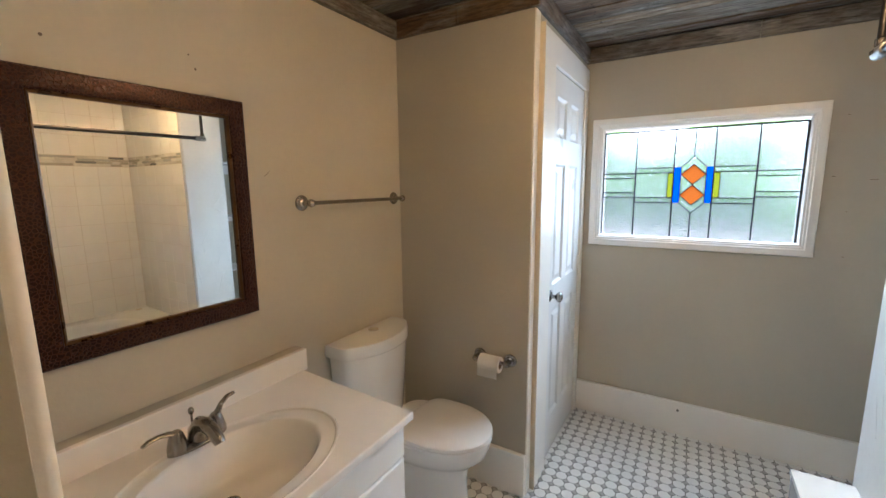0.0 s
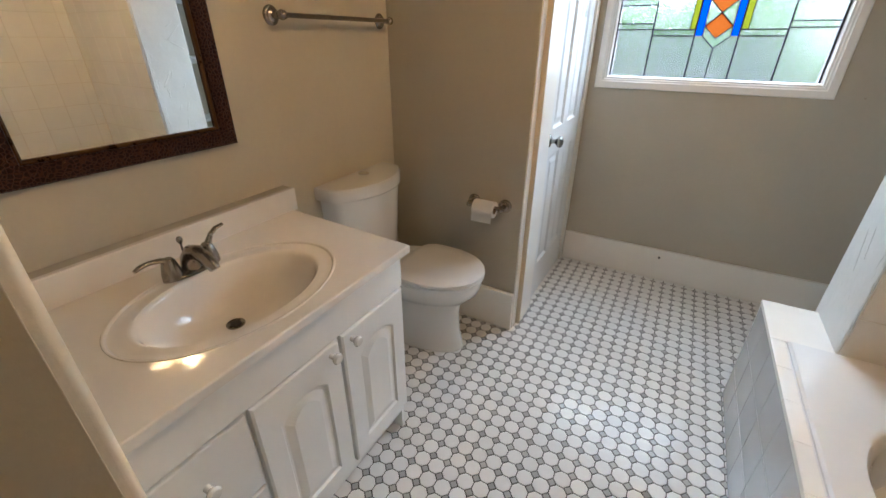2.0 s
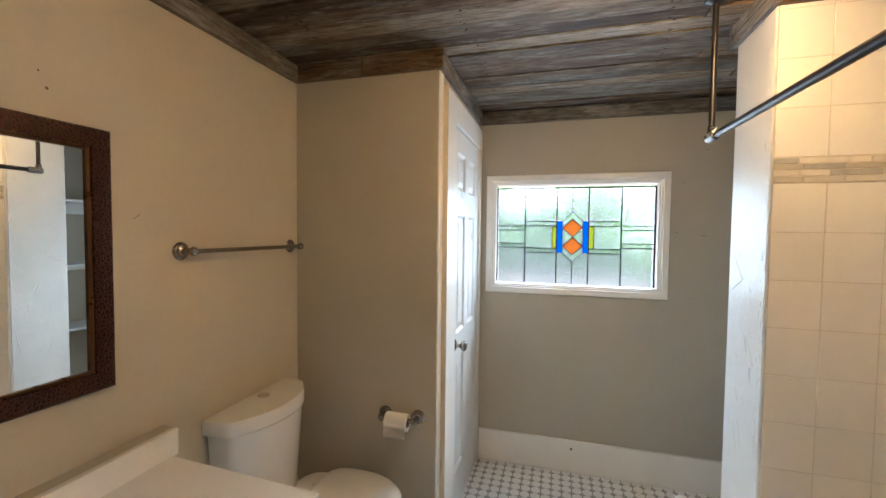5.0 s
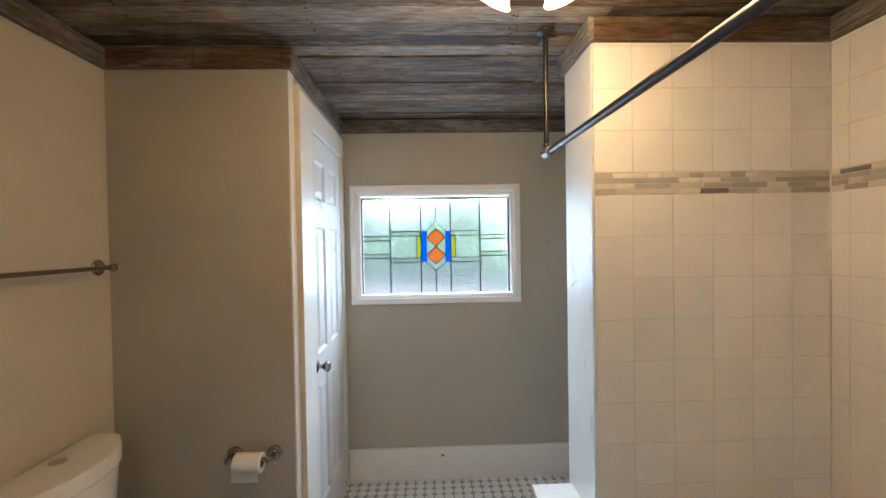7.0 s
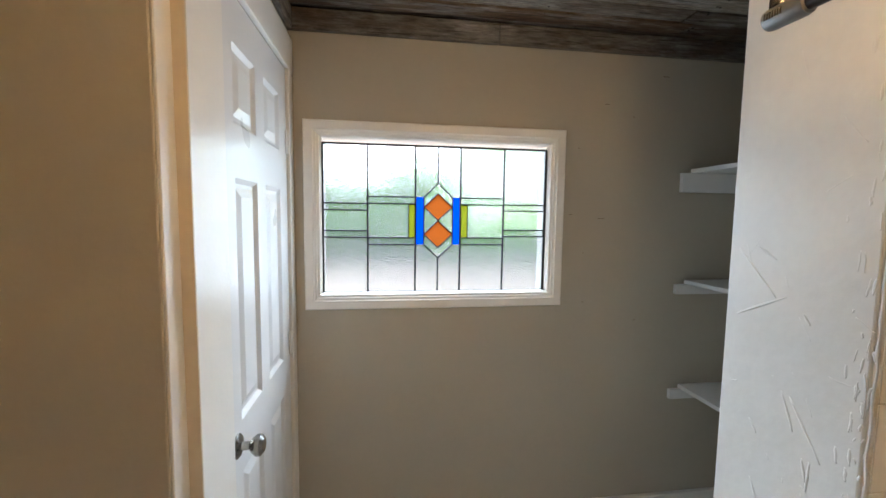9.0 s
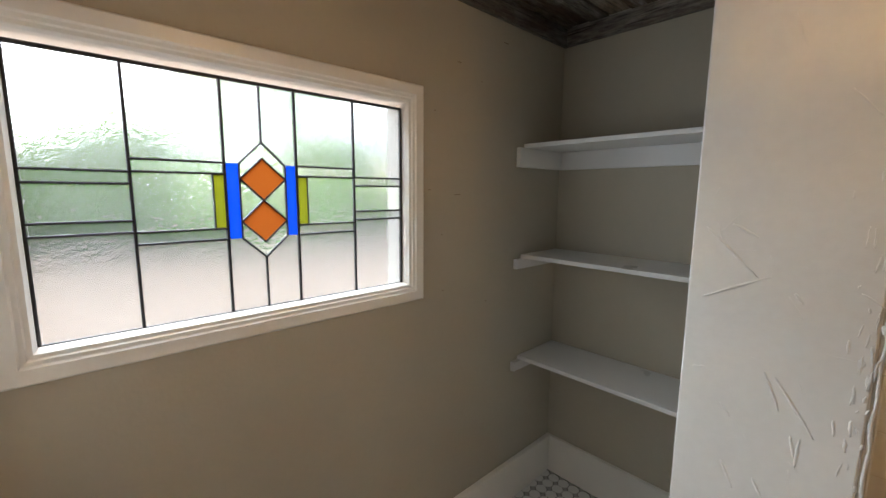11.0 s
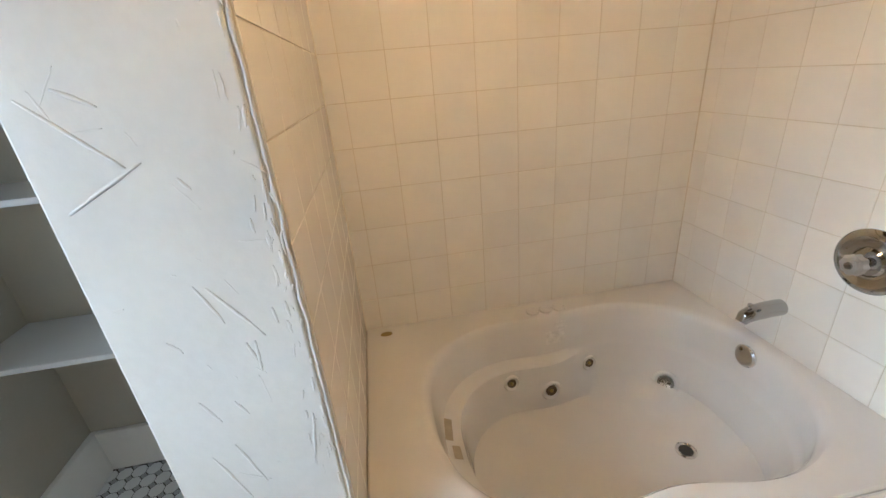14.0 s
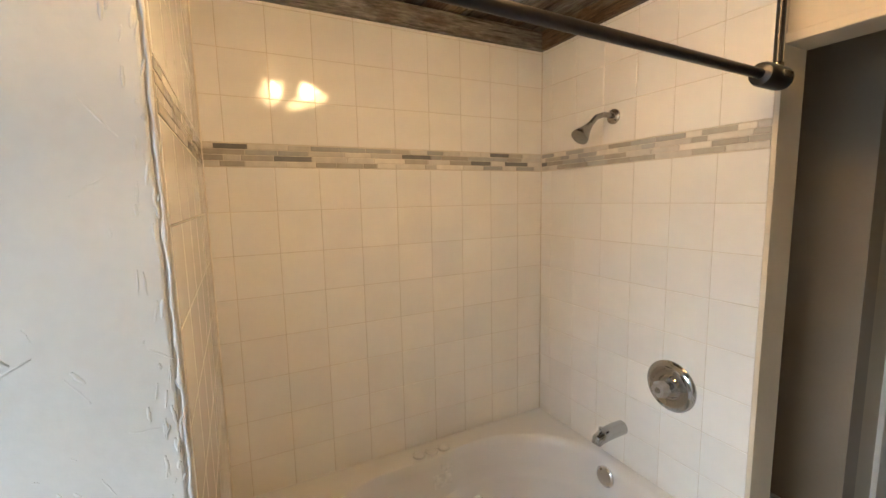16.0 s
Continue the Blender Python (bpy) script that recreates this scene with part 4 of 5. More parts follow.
# bathtub with its tiled front
def bathtub():
    t = thing("bathtub", "white drop-in whirlpool tub with hourglass basin and jets", "bathtub")
    cx, cy, n = 0.968, 0.722, 128
    x0, x1, y0, y1 = 0.482, TILE_E - 0.001, TILE_S + 0.001, TILE_N - 0.001

    def outline(k, z, pinch=1.0, dx=0.0, dy=0.0):
        a, b = 0.412 * k, 0.566 * k
        out = []
        for i in range(n):
            th = 2 * math.pi * i / n
            c, s = math.cos(th), math.sin(th)
            x = a * (1.085 if c < 0 else 1.0) * math.copysign(abs(c) ** (2 / 2.55), c)
            y = b * math.copysign(abs(s) ** (2 / 2.35), s)
            if c < 0:
                x += 0.072 * pinch * math.exp(-((y - 0.03) / (0.20 * k)) ** 2)
            else:
                x -= 0.042 * pinch * math.exp(-((y - 0.05) / (0.19 * k)) ** 2)
            out.append((cx + dx + x, cy + dy + y, z))
        return out
    lip = outline(1.0, DECK)

    def rect(g, z):
        out = []
        for p in lip:
            dx, dy = p[0] - cx, p[1] - cy
            k = min(((x1 - g - cx) / dx if dx > 1e-6 else 9e9), ((x0 + g - cx) / dx if dx < -1e-6 else 9e9), ((y1 - g - cy) / dy if dy > 1e-6 else 9e9), ((y0 + g - cy) / dy if dy < -1e-6 else 9e9))
            out.append([cx + dx * k, cy + dy * k, z])
        for px, py in ((x0 + g, y0 + g), (x1 - g, y0 + g), (x1 - g, y1 - g), (x0 + g, y1 - g)):
            q = min(range(n), key=lambda i: (out[i][0] - px) ** 2 + (out[i][1] - py) ** 2)
            out[q][0], out[q][1] = px, py
        return out

    def seat(k_open, k_seat, z):
        """Lower wall ring: the head end steps in as an armrest."""
        a, b = outline(k_open, z), outline(k_seat, z)
        out = []
        for p, q in zip(a, b):
            w = min(1.0, max(0.0, ((p[1] - cy) / 0.566 + 0.45 * (p[0] - cx) / 0.412 + 0.05) / 0.5))
            w = w * w * (3 - 2 * w)
            out.append([p[i] + (q[i] - p[i]) * w for i in range(3)])
        return out
    rings = [rect(0.0, DECK - 0.03), rect(0.0, DECK - 0.006), rect(0.006, DECK), outline(1.035, DECK), outline(1.012, DECK - 0.002), outline(0.992, DECK - 0.012), outline(0.975, DECK - 0.035),
             seat(0.965, 0.945, 0.36), seat(0.955, 0.925, 0.325), seat(0.945, 0.875, 0.312), seat(0.940, 0.825, 0.300), seat(0.92, 0.80, 0.25), seat(0.88, 0.78, 0.16),
             outline(0.76, 0.102, 0.9), outline(0.66, 0.088, 0.8), outline(0.3, 0.082, 0.6), outline(0.02, 0.080, 0.2)]
    shell = part("shell", loft(rings, cap_last=True), ACRYLIC, t, "", True)
    bpy.context.view_layer.update()

    def on_shell(x, y, z):
        """The place and normal where a ray from above the tub's floor meets the shell on its way to a point."""
        o = Vector((cx, 0.7, 0.36))
        hit, place, normal, _ = shell.ray_cast(o, (Vector((x, y, z)) - o).normalized())
        if normal.dot(o - place) < 0:
            normal = -normal
        return place, normal

    def jet(x, y, z, r):
        place, normal = on_shell(x, y, z)
        m = facing(*place, normal)
        j = part("jet", lathe(((r * 1.08, -0.01), (r * 1.08, 0.004), (r, 0.009), (r * 0.86, 0.009), (r * 0.68, 0.002), (r * 0.6, -0.004), (0, -0.005)), m, 28), ACRYLIC, t, "white whirlpool jet ring", True)
        if r > 0.045:
            part("nozzle", lathe(((r * 0.66, 0.0), (r * 0.62, 0.006), (r * 0.46, 0.007), (r * 0.40, 0.002), (0, 0.002)), m, 24), POLISHED, j, "grey chromed nozzle", True)
            star = [[m @ Vector(((r * 0.22 + r * 0.13 * math.cos(6 * q)) * math.cos(q), (r * 0.22 + r * 0.13 * math.cos(6 * q)) * math.sin(q), h)) for q in [2 * math.pi * i / 36 for i in range(36)]] for h in (0.002, 0.009)]
            part("nozzle_star", loft(star, cap_last=True), CHROME, j, "star-shaped chrome tip")
        else:
            part("nozzle", lathe(((r * 0.60, 0.0), (r * 0.56, 0.005), (r * 0.36, 0.003), (r * 0.30, 0.001), (0, 0.001)), m, 20), JETDARK, j, "dark brass nozzle", True)
            part("nozzle_tip", lathe(((r * 0.22, 0.001), (r * 0.17, 0.007), (0, 0.0075)), m, 14), BRASS, j, "", True)
    jet(1.245, 0.918, 0.256, 0.032)
    jet(1.243, 0.765, 0.190, 0.040)
    jet(1.246, 0.596, 0.258, 0.032)
    jet(1.186, 0.303, 0.168, 0.050)
    over, over_n = on_shell(0.991, 0.169, 0.428)
    low, _ = on_shell(0.939, 0.377, 0.08)
    part("overflow_plate", lathe(((0.040, 0), (0.040, 0.006), (0.034, 0.011), (0, 0.013)), facing(*over, over_n), 32), CHROME, t, "chrome overflow plate", True)
    d = part("drain", lathe(((0.036, 0), (0.036, 0.004), (0.030, 0.006), (0.024, 0.002), (0, 0.001)), Matrix.Translation((low.x, low.y, low.z + 0.001)), 28), CHROME, t, "chrome tub drain ring", True)
    part("drain_hole", lathe(((0.024, 0.0028), (0, 0.0030)), Matrix.Translation((low.x, low.y, low.z + 0.001)), 24, cap=False), BLACK, d, "dark drain opening")
    for k in range(3):
        part("air_control", lathe(((0.025, 0), (0.025, 0.007), (0.022, 0.010), (0.018, 0.010), (0.016, 0.008), (0, 0.009)), Matrix.Translation((1.380, 0.800 - 0.056 * k, DECK)), 24), ACRYLIC, t, "round white air control cap", True)
    def sticker(name, place, normal, w, h, material, label):
        bm = box(-w / 2, w / 2, -h / 2, h / 2, -0.003, 0.0012)
        bmesh.ops.transform(bm, matrix=Matrix.Translation(place) @ normal.to_track_quat("Z", "Y").to_matrix().to_4x4(), verts=bm.verts)
        part(name, bm, material, t, label)
    for y, z, w, h in ((0.725, 0.395, 0.085, 0.055), (0.70, 0.445, 0.05, 0.03)):
        sticker("warning_label", *on_shell(1.36, y, z), w, h, LABELGREY, "worn grey warning sticker")
    part("badge", lathe(((0.024, 0), (0.022, 0.003), (0, 0.004)), Matrix.Translation((1.400, 1.395, DECK)) @ Matrix.Diagonal((0.55, 1, 1, 1)), 24), BRASS, t, "small oval brass badge", True)
    for x, y, w in ((1.035, 1.228, 0.09), (0.945, 1.216, 0.05)):
        _, place, normal, _ = shell.ray_cast(Vector((x, y, 0.48)), Vector((0, 0, -1)))
        sticker("grip_patch", place, normal if normal.z > 0 else -normal, w, 0.028, YELLOWED, "yellowed adhesive patch")


bathtub()


def tub_surround():
    s = thing("tub_surround", "tiled tub front with white glazed bullnose cap", "tub surround", "", "structure")
    y0, y1 = ENTRY_S + 0.11, 1.726
    bm = bmesh.new()
    add_box(bm, APRON + 0.008, 0.481, y0, y1 - 0.006, 0.0, DECK - 0.030)
    add_box(bm, 0.481, PILLAR - 0.002, TILE_N, y1 - 0.006, 0.0, DECK - 0.030)
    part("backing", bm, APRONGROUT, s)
    p = 0.148
    yy = y0
    while yy < y1 - 0.01:
        a, b = yy + 0.0006, min(yy + p, y1) - 0.0006
        for z0, z1 in ((0.0, 0.1474), (0.1486, 0.2964), (0.2976, DECK - 0.026)):
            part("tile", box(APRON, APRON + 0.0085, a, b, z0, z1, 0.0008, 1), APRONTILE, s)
        yy += p
    yy = TILE_N
    while yy > y0 + 0.01:
        part("cap_tile", box(APRON - 0.003, APRON + 0.036, max(yy - p, y0) + 0.0004, yy - 0.0004, DECK - 0.026, DECK - 0.008, 0.0018), WALLTILE, s)
        yy -= p
    part("end_cap", box(APRON - 0.003, PILLAR - 0.001, TILE_N, y1 + 0.004, DECK - 0.0255, DECK - 0.008, 0.0018), WALLTILE, s, "white glazed slab beside the partition")
    part("end_panel", box(APRON, PILLAR - 0.001, y1 - 0.005, y1 + 0.003, 0.0, DECK - 0.026, 0.001, 1), WALLTILE, s)
    part("caulk_bead", tube([(0.4795, TILE_S, DECK - 0.016), (0.4795, TILE_N, DECK - 0.016)], [0.004, 0.004], 10), ACRYLIC, s, "", True)


tub_surround()


# fittings on the shower wall
def tub_spout():
    s = thing("tub_spout", "chrome tub spout with diverter knob on the tiled wall", "tub spout")
    x, z = 0.974, 0.624
    pts = [(x, TILE_S, z), (x, TILE_S + 0.05, z), (x, TILE_S + 0.10, z - 0.004), (x, TILE_S + 0.128, z - 0.014), (x, TILE_S + 0.138, z - 0.03)]
    part("body", tube(pts, [0.027, 0.027, 0.026, 0.023, 0.017], 22), POLISHED, s, "", True)
    part("diverter_knob", lathe(((0.004, 0), (0.004, 0.012), (0.008, 0.016), (0.006, 0.022), (0, 0.023)), Matrix.Translation((x, TILE_S + 0.118, z + 0.012)), 14), POLISHED, s, "", True)


tub_spout()


def shower_valve():
    v = thing("shower_valve", "round chrome shower valve plate with clear acrylic knob", "shower valve")
    m = facing(0.784, TILE_S, 0.873, (0, 1, 0))
    part("plate", lathe(((0.088, 0), (0.088, 0.004), (0.080, 0.012), (0.070, 0.015), (0.060, 0.010), (0.040, 0.010), (0.034, 0.016), (0, 0.017)), m, 48), POLISHED, v, "", True)
    part("stem", lathe(((0.014, 0.012), (0.012, 0.035), (0, 0.036)), m, 20), POLISHED, v, "", True)
    rings = []
    for h, r in ((0.034, 0.020), (0.040, 0.026), (0.062, 0.027), (0.070, 0.021)):
        rings.append([m @ Vector((r * (1 + 0.07 * math.cos(8 * a)) * math.cos(a), r * (1 + 0.07 * math.cos(8 * a)) * math.sin(a), h)) for a in [2 * math.pi * i / 48 for i in range(48)]])
    part("knob", loft(rings, cap_first=True, cap_last=True), KNOBGLASS, v, "fluted clear acrylic knob", True)
    part("knob_cap", lathe(((0.010, 0.070), (0.009, 0.073), (0, 0.074)), m, 18), POLISHED, v, "", True)


shower_valve()


def shower_head():
    s = thing("shower_fixture", "small chrome shower head on a bent arm", "shower head")
    x, z = 1.055, 1.815
    part("flange", lathe(((0.028, 0), (0.027, 0.006), (0.018, 0.012), (0.012, 0.013)), facing(x, TILE_S, z, (0, 1, 0)), 24), NICKEL, s, "", True)
    part("arm", tube([(x, TILE_S, z), (x, TILE_S + 0.05, z + 0.004), (x, TILE_S + 0.09, z - 0.008), (x, TILE_S + 0.13, z - 0.045)], [0.010] * 4, 14), NICKEL, s, "", True)
    d = Vector((0, 0.72, -0.69)).normalized()
    part("head", lathe(((0.011, -0.01), (0.014, 0.004), (0.016, 0.012), (0.024, 0.034), (0.031, 0.050), (0.032, 0.060), (0.026, 0.062), (0, 0.058)), facing(x, TILE_S + 0.128, z - 0.043, d), 28), NICKEL, s, "", True)


shower_head()


def shower_rod():
    r = thing("shower_rod", "dark bronze shower curtain rod hung from the ceiling", "curtain rod")
    ends = (Vector((0.497, 0.205, 1.797)), Vector((0.467, 1.560, 1.806)))
    part("rod", cyl(ends[0], ends[1], 0.0115, seg=18), BRONZE, r, "", True)
    for p, q in (ends, ends[::-1]):
        d = part("drop_pipe", cyl(p, (p.x, p.y, CEIL - 0.006), 0.0095, seg=16), BRONZE, r, "", True)
        part("ceiling_flange", lathe(((0.034, 0), (0.033, 0.005), (0.016, 0.012), (0.0105, 0.013)), facing(p.x, p.y, CEIL - 0.006, (0, 0, -1)), 24), BRONZE, d, "", True)
        part("collar", cyl(p + Vector((0, 0, 0.016)), p + Vector((0, 0, 0.034)), 0.013, seg=16), NICKEL, d, "", True)
        way = (q - p).normalized()
        k = 1.0 if p is ends[0] else 0.62
        e = part("elbow", lathe([(r * k, d * k) for r, d in ((0.0, 0), (0.020, 0.001), (0.026, 0.006), (0.028, 0.016), (0.028, 0.098), (0.025, 0.108), (0.016, 0.112))], facing(*(p - way * 0.032 * k), way), 24), BRONZE if k == 1.0 else GALVANISED, r, "black moulded pipe fitting" if k == 1.0 else "pale galvanised pipe elbow", True)
        for i in range(7):
            c = p + way * (0.007 * i - 0.012) * k
            part("rib", box(c.x - 0.0293 * k, c.x - 0.0262 * k, c.y - 0.0011, c.y + 0.0011, c.z - 0.007 * k, c.z + 0.009 * k), NICKEL, e)



shower_rod()


# shelves in the nook
def shelf(z, depth, cleat):
    s = thing("wall_shelf", "white painted board shelf on wooden cleats in the nook", "shelf", "shelves in the nook")
    fx = E - depth
    part("board", box(fx, E - 0.002, PILLAR_N + 0.002, N - 0.002, z - 0.018, z, 0.002), DOORWHITE, s)
    part("cleat", box(fx - 0.05, E - 0.002, N - 0.022, N - 0.001, z - 0.018 - cleat, z - 0.019, 0.002), DOORWHITE, s)
    part("cleat", box(E - 0.022, E - 0.001, PILLAR_N + 0.022, N - 0.023, z - 0.018 - cleat, z - 0.019, 0.002), DOORWHITE, s)
    part("cleat", box(fx + 0.01, E - 0.023, PILLAR_N + 0.001, PILLAR_N + 0.021, z - 0.018 - cleat, z - 0.019, 0.002), DOORWHITE, s)


shelf(1.702, 0.30, 0.085)
shelf(1.208, 0.30, 0.045)
shelf(0.722, 0.30, 0.045)


# ceiling light with five bell shades
def ceiling_light():
    c = thing("ceiling_light", "lit ceiling light with five frosted glass bell shades", "ceiling light")
    part("canopy", lathe(((0.065, 0), (0.062, 0.012), (0.030, 0.024), (0.014, 0.030), (0.013, 0.055), (0.028, 0.065), (0.030, 0.085), (0.015, 0.1), (0, 0.104)), facing(LAMP_X, LAMP_Y, CEIL - 0.006, (0, 0, -1)), 28), NICKEL, c, "", True)
    for k in range(5):
        a = 2 * math.pi * k / 5 + 0.85
        d = Vector((math.cos(a), math.sin(a), 0))
        o = Vector((LAMP_X, LAMP_Y, LAMP_Z - 0.060))
        arm = part("arm", tube([o + d * 0.015, o + d * 0.05 + Vector((0, 0, 0.018)), o + d * 0.09 + Vector((0, 0, 0.008))], [0.006] * 3, 10), NICKEL, c, "", True)
        tip = o + d * 0.085 + Vector((0, 0, 0.010))
        way = (d * 0.78 + Vector((0, 0, -0.62))).normalized()
        m = facing(*tip, way)
        part("socket", lathe(((0.012, -0.005), (0.018, 0.0), (0.019, 0.02), (0.016, 0.022)), m, 18), NICKEL, arm, "", True)
        part("shade", lathe(((0.020, 0.012), (0.030, 0.022), (0.038, 0.045), (0.042, 0.07), (0.050, 0.095), (0.062, 0.112), (0.0605, 0.1125), (0.048, 0.094), (0.040, 0.07), (0.036, 0.045), (0.028, 0.024), (0.018, 0.014)), m, 28, cap=False), SHADE, c, "glowing frosted glass bell shade", True)
        part("bulb", lathe(((0.010, 0.020), (0.014, 0.035), (0.022, 0.055), (0.022, 0.068), (0.014, 0.080), (0, 0.084)), m, 18), BULB, c, "lit round bulb", True)



ceiling_light()

# outside: ground, hedge, sky
setting("ground", box(-60, 60, -60, 120, -0.25, -0.062), CONCRETE, "pale concrete ground outside", "ground")


def hedge():
    rng = random.Random(9)
    bm = bmesh.new()
    for _ in range(30000):
        x = rng.uniform(-22, 14)
        top = 3.3 + 0.9 * noise.noise((x * 0.5, 0, 0)) + (4.6 if 2.2 < x < 8.0 else 0.0)
        top -= 1.7 if x > 9.0 else 0.0
        y, z = 15.5 + rng.random() * 1.4 + 0.4 * noise.noise((x, 5, 0)), -0.06 + (top + 0.06) * rng.random() ** 1.4
        r = rng.uniform(0.10, 0.24)
        m = Matrix.LocRotScale((x, y, z), Euler((rng.random() * 6, rng.random() * 6, rng.random() * 6)), (r, r * 0.6, r))
        vs = [bm.verts.new(m @ Vector(p)) for p in ((-1, 0, 0), (0, -1, 0.15), (1, 0, 0), (0, 1, 0.15))]
        bm.faces.new(vs)
    return tagged(link("hedge", bm, LEAF), "tall leafy green hedge beyond the drive", "hedge", "", "stuff")


hedge()


# ---- pieces: wall tiles, border and floor ----
def tile_wall(parent, along, face, lo, hi, start, flip, seed):
    """Glazed squares with a mosaic border: along x or y, from lo to hi, joints counted from start."""
    pw, ph, top = (0.1428 if along == "x" else 0.1455), 0.1462, 1.640
    rows = []
    z = top
    while z - ph > DECK - 0.02:
        rows.append((z - ph, z))
        z -= ph
    if z - DECK > 0.006:
        rows.append((DECK + 0.001, z))
    z = 1.718
    while z < BEAM:
        rows.append((z, min(z + ph, BEAM + 0.002)))
        z += ph
    cuts = []
    c = start
    while c < hi + 1e-6:
        c += pw
    while c > lo - pw:
        cuts.append(c)
        c -= pw
    cuts = sorted({max(lo, min(hi, q)) for q in cuts})
    g = 0.0010
    cache = {}

    def piece(name, a, b, z0, z1, material, proud=0.0):
        w, h = round(b - a - 2 * g, 4), round(z1 - z0 - 2 * g, 4)
        if w < 0.004 or h < 0.004:
            return
        key = (w, h, material.name)
        if key not in cache:
            if along == "x":
                bm = box(-w / 2, w / 2, -0.004, 0.004, -h / 2, h / 2, 0.0008, 1)
            else:
                bm = box(-0.004, 0.004, -w / 2, w / 2, -h / 2, h / 2, 0.0008, 1)
            me = bpy.data.meshes.new(name)
            bm.to_mesh(me)
            bm.free()
            me.materials.append(material)
            cache[key] = me
        ob = new(name, cache[key])
        d = face + flip * (0.004 - proud)
        ob.location = ((a + b) / 2, d, (z0 + z1) / 2) if along == "x" else (d, (a + b) / 2, (z0 + z1) / 2)
        ob.parent = parent
    for z0, z1 in rows:
        for a, b in zip(cuts, cuts[1:]):
            piece("tile", a, b, z0, z1, WALLTILE)
    rng = random.Random(seed)
    z = 1.642
    for k, h in enumerate((0.019, 0.019, 0.018, 0.018)):
        q = lo - rng.random() * 0.05
        while q < hi:
            ln = rng.choice((0.05, 0.075, 0.1, 0.1, 0.125))
            material = rng.choices(MOSAICS, (5, 3, 4, 1.3, 2))[0]
            piece("mosaic_tile", max(q, lo), min(q + ln, hi), z, z + h, material, rng.choice((0, 0, 0.0008)))
            q += ln
        z += h


def backing(x0, x1, y0, y1, parent):
    part("tile_backing", box(x0, x1, y0, y1, DECK - 0.03, BEAM + 0.01), GROUT, parent)


backing(TILE_E + 0.0018, E, TILE_S + 0.004, TILE_N - 0.0, wall_east)
backing(PILLAR + 0.004, TILE_E + 0.0018, TILE_N + 0.0018, TILE_N + 0.012, wall_partition)
backing(ENTRY_R + 0.004, TILE_E + 0.0018, S, TILE_S - 0.0018, wall_valve)
for corner_y in (TILE_N, TILE_S):
    part("caulk", cyl((TILE_E, corner_y, DECK), (TILE_E, corner_y, BEAM), 0.0032, seg=8), GROUT, wall_east, "beige corner caulk", True)
tile_wall(wall_east, "y", TILE_E, TILE_S, TILE_N, 0.246, 1, 1)
tile_wall(wall_partition, "x", TILE_N, PILLAR + 0.004, TILE_E, TILE_E, 1, 2)
tile_wall(wall_valve, "x", TILE_S, ENTRY_R + 0.012, TILE_E, 0.962, -1, 3)
part("tile_edge", box(ENTRY_R - 0.002, ENTRY_R + 0.011, S, TILE_S + 0.001, DECK - 0.02, BEAM, 0.002), CREAM, wall_valve, "cream caulked tile edge")

# floor mosaic
P = 0.0573
FX, FY = -0.454, 2.543


def octagon(r=P / 2 - 0.0017, cut=0.275):
    c = r - cut * P
    flat = [(r, -c), (r, c), (c, r), (-c, r), (-r, c), (-r, -c), (-c, -r), (c, -r)]
    return flat


def tile_mesh(name, poly, material):
    bm = loft([[(x, y, -0.003) for x, y in poly], [(x, y, -0.0006) for x, y in poly], [(x * 0.975, y * 0.975, 0.0) for x, y in poly]], cap_last=True)
    bmesh.ops.recalc_face_normals(bm, faces=bm.faces)
    me = bpy.data.meshes.new(name)
    bm.to_mesh(me)
    bm.free()
    me.materials.append(material)
    return me


OCT = octagon()
HALF = P * 0.243
DOTP = [(HALF * math.cos(a), HALF * math.sin(a)) for a in (0, math.pi / 2, math.pi, 1.5 * math.pi)]
octagon_mesh, dot_mesh = tile_mesh("octagon_tile", OCT, OCTAGON), tile_mesh("dot_tile", DOTP, DOT)


def open_floor(x, y):
    """Whether the floor shows at a place."""
    if y > N or y < HALL_S or x < W or x > E:
        return False
    if x > APRON + 0.03 and ENTRY_S < y < TILE_N + 0.25 or (x > PILLAR and TILE_N < y < PILLAR_N):
        return False
    if y > CLOSET_Y and x < CLOSET_X:
        return False
    if y < ENTRY_S and (x > HALL_E and y < HALL_N):
        return False
    if y < 0.9 and y > 0.1 and x < -0.75:
        return False
    return True


rest = {"octagon": ([], []), "dot": ([], [])}
rng = random.Random(3)
for i in range(-60, 80):
    for j in range(-92, 40):
        for kind, poly, me, dx in (("octagon", OCT, octagon_mesh, 0.0), ("dot", DOTP, dot_mesh, 0.5)):
            x, y = FX + (i + dx) * P, FY + (j + dx) * P
            if not open_floor(x, y):
                continue
            if -0.55 < x < 0.43 and 0.75 < y < 1.72:
                ob = new(kind + "_tile", me)
                ob.location, ob.parent = (x, y, rng.uniform(-0.0003, 0.0002)), floor
            else:
                vs, fs = rest[kind]
                b = len(vs)
                k = len(poly)
                vs += [(x + px, y + py, -0.003) for px, py in poly] + [(x + px, y + py, -0.0006) for px, py in poly] + [(x + px * 0.975, y + py * 0.975, 0.0) for px, py in poly]
                for lv in (0, k):
                    fs += [(b + lv + q, b + lv + (q + 1) % k, b + lv + k + (q + 1) % k, b + lv + k + q) for q in range(k)]
                fs.append(tuple(b + 2 * k + q for q in range(k)))
for kind, material in (("octagon", OCTAGON), ("dot", DOT)):
    me = bpy.data.meshes.new(kind + "_tiles")
    me.from_pydata(rest[kind][0], [], rest[kind][1])
    me.materials.append(material)
    ob = new(kind + "_tiles", me)
    ob.parent = floor
    ob["kind"] = "stuff"


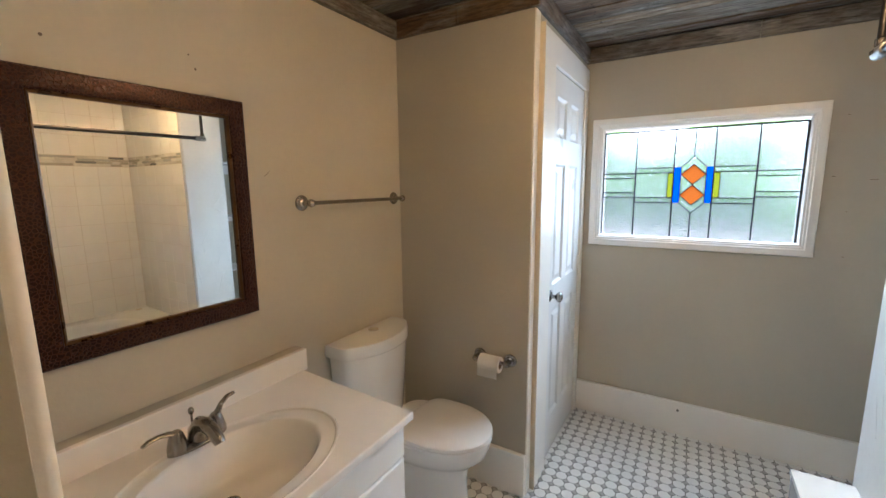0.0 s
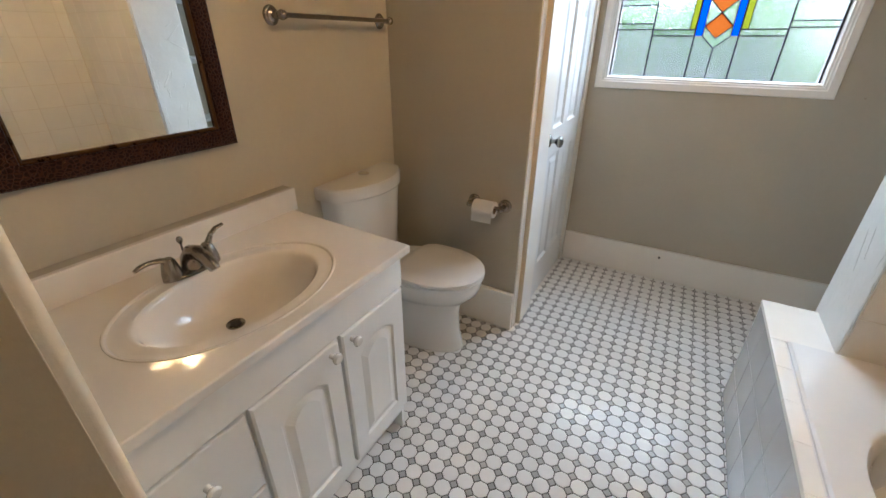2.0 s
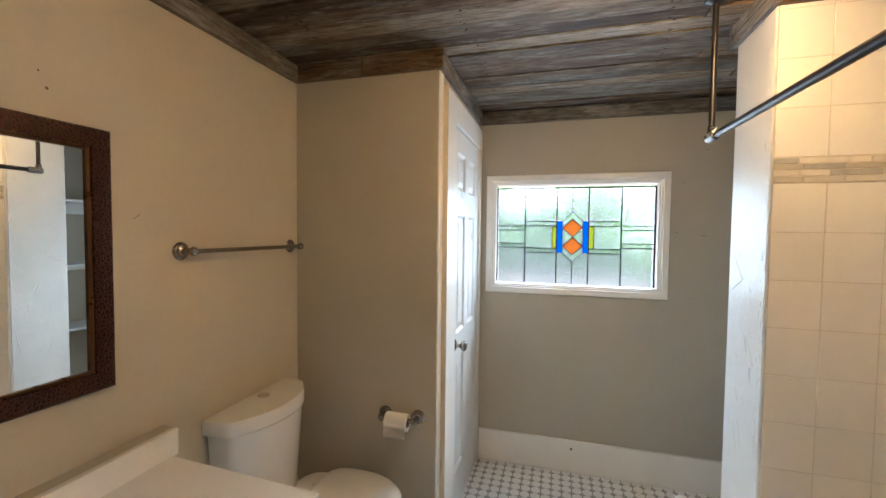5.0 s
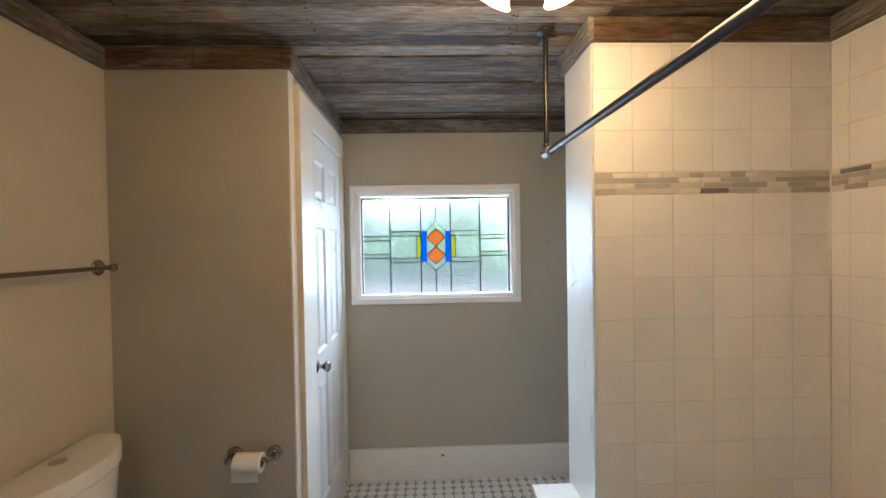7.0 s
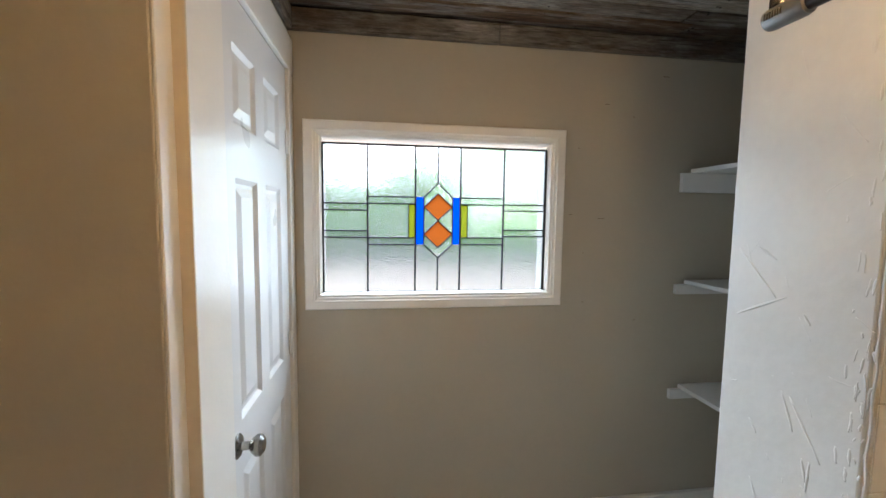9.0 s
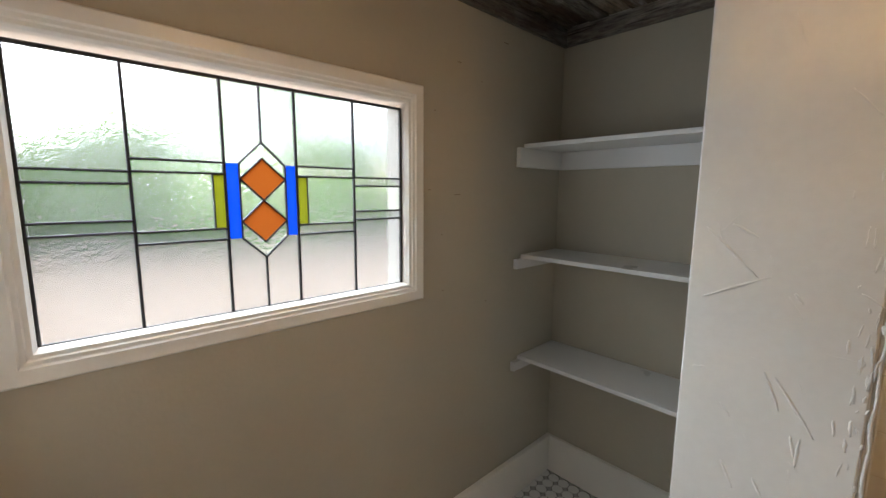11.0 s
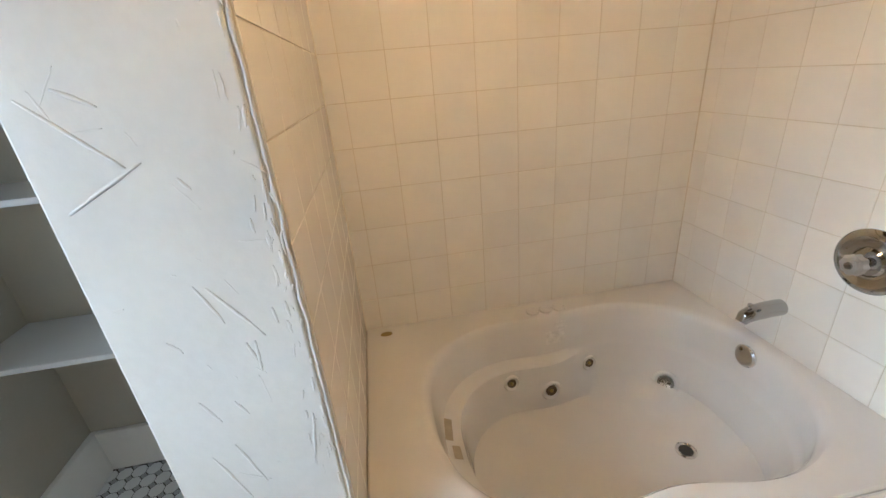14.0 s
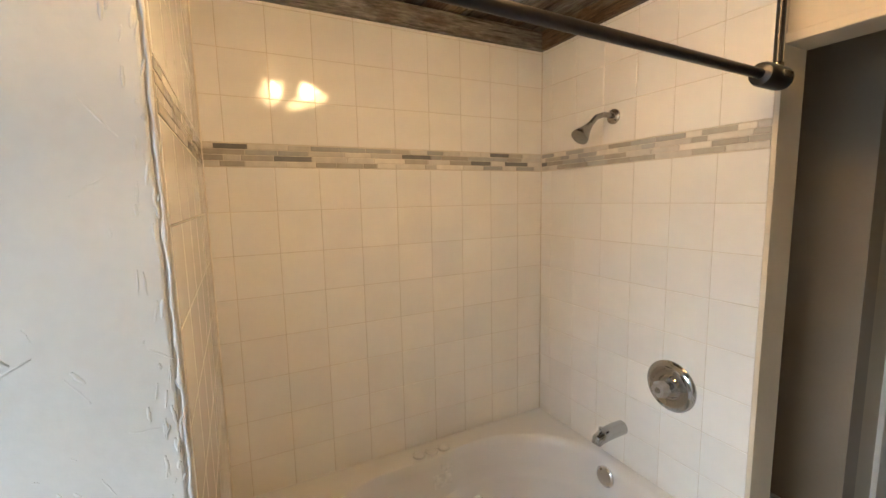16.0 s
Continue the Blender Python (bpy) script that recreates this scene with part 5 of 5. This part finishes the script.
# trowel marks and chips in the partition's plaster
def plaster_mark(y0, z0, y1, z1, w=0.0030, h=0.0016, hook=0.0):
    """A tapered ridge of plaster on the partition's end, with a bent tip where the trowel lifted."""
    a, b = Vector((0, y0, z0)), Vector((0, y1, z1))
    d = (b - a).normalized()
    side = Vector((0, -d.z, d.y))
    rings = []
    for k in range(9):
        u = k / 8
        p = a + (b - a) * u + side * (0.0015 * noise.noise((y0 * 90, z0 * 90, u * 4)) + hook * max(0.0, u - 0.75) * 0.25)
        g = (0.25 + 0.75 * math.sin(math.pi * min(1.0, 0.12 + u * 0.8))) * (1 + 0.3 * noise.noise((z0 * 50, y0 * 50, u * 6)))
        rings.append([p + side * w * g + Vector((PILLAR + 0.0004, 0, 0)), p + side * w * g * 0.2 + Vector((PILLAR - h * g, 0, 0)), p - side * w * g * 0.5 + Vector((PILLAR - h * g * 0.6, 0, 0)), p - side * w * g + Vector((PILLAR + 0.0004, 0, 0))])
    part("plaster_ridge", loft(rings, cap_first=True, cap_last=True), PLASTER, wall_partition, "", "all")


for mark in ((1.741, 1.423, 1.651, 1.334), (1.737, 1.283, 1.631, 1.339), (1.699, 1.432, 1.656, 1.409), (1.597, 1.314, 1.583, 1.297), (1.625, 1.158, 1.598, 1.09),
             (1.578, 1.05, 1.569, 1.01), (1.678, 0.951, 1.655, 0.902), (1.609, 1.153, 1.546, 1.058), (1.565, 1.051, 1.567, 0.993), (1.508, 0.885, 1.527, 0.768),
             (1.691, 0.829, 1.645, 0.695), (1.649, 0.849, 1.617, 0.748), (1.689, 1.072, 1.67, 1.049), (1.625, 0.941, 1.608, 0.909)):
    plaster_mark(*mark, w=0.0036, h=0.0013, hook=0.01)
rng = random.Random(21)
for _ in range(34):
    y0, z0 = rng.uniform(1.50, 1.745), 0.52 + 1.55 * rng.random() ** 1.25
    a = rng.gauss(-2.2, 0.6) if rng.random() < 0.6 else rng.uniform(-3.1, 0)
    ln = rng.choice((0.008, 0.012, 0.02, 0.03, 0.045, 0.06))
    plaster_mark(y0, z0, min(1.755, max(1.485, y0 + ln * math.cos(a))), z0 + ln * math.sin(a), rng.uniform(0.0014, 0.0028), rng.uniform(0.0002, 0.0006), rng.uniform(-0.01, 0.01))
for _ in range(110):
    y0, z0 = 1.481 + abs(rng.gauss(0, 0.022)), rng.uniform(0.52, 2.1)
    plaster_mark(y0, z0, y0 + rng.uniform(-0.004, 0.006), z0 - rng.uniform(0.006, 0.035), rng.uniform(0.0014, 0.0040), rng.uniform(0.0005, 0.0013))


def broken_edge():
    """The ragged bead of plaster where the partition's end meets the tiles."""
    rings = []
    for k in range(260):
        z = 0.49 + k * (BEAM - 0.49) / 259
        r = 0.0024 + 0.0020 * noise.noise((z * 34, 1, 2)) + 0.0012 * noise.noise((z * 95, 4, 2))
        r = max(0.0008, r * 0.7)
        y = TILE_N + 0.006 + 0.003 * noise.noise((z * 22, 7, 0))
        rings.append([(PILLAR + 0.001 + r * 0.8 * math.cos(q), y + r * 1.5 * math.sin(q), z) for q in [2 * math.pi * i / 8 for i in range(8)]])
    part("plaster_edge", loft(rings, cap_first=True, cap_last=True), PLASTER, wall_partition, "ragged white plaster edge", "all")


broken_edge()

# nail holes and scuffs
marks = bpy.data.objects
for y, z, r in ((0.367, 1.821, 0.004), (0.707, 1.821, 0.004), (0.691, 1.858, 0.0025)):
    part("nail_hole", lathe(((r, 0.0), (r * 0.8, 0.0006), (0, 0.0004)), facing(W, y, z, (1, 0, 0)), 10), SCUFF, marks["wall_west"], "small dark nail hole")
part("scratch", tube([(W, 0.908, 1.511), (W, 0.920, 1.519), (W, 0.932, 1.531)], [0.0004, 0.0011, 0.0004], 6), SCUFF, marks["wall_west"], "thin dark scratch")
for x, z, ln in ((0.783, 1.962, 0.02), (0.663, 1.775, 0.008), (0.638, 1.496, 0.012), (0.908, 1.915, 0.008), (1.05, 2.09, 0.03), (0.777, 1.479, 0.03), (0.708, 1.114, 0.008), (0.957, 1.029, 0.01), (0.70, 1.33, 0.006)):
    part("scuff", box(x - ln / 2, x + ln / 2, N - 0.0007, N + 0.001, z - 0.001, z + 0.0012), SCUFF, marks["wall_north"], "faint dark scuff")
hole = tagged(link("cable_hole", lathe(((0.007, 0.0), (0.006, 0.002), (0, 0.0012)), facing(0.089, N - 0.024, 0.152, (0, -1, 0)), 14), DARK), "small dark hole in the white baseboard", "hole", "", "structure")

part("grout_patch", box(1.262, 1.330, 2.060, 2.120, -0.002, 0.0006, 0.0005, 1), GROUT, floor, "smeared beige grout patch")
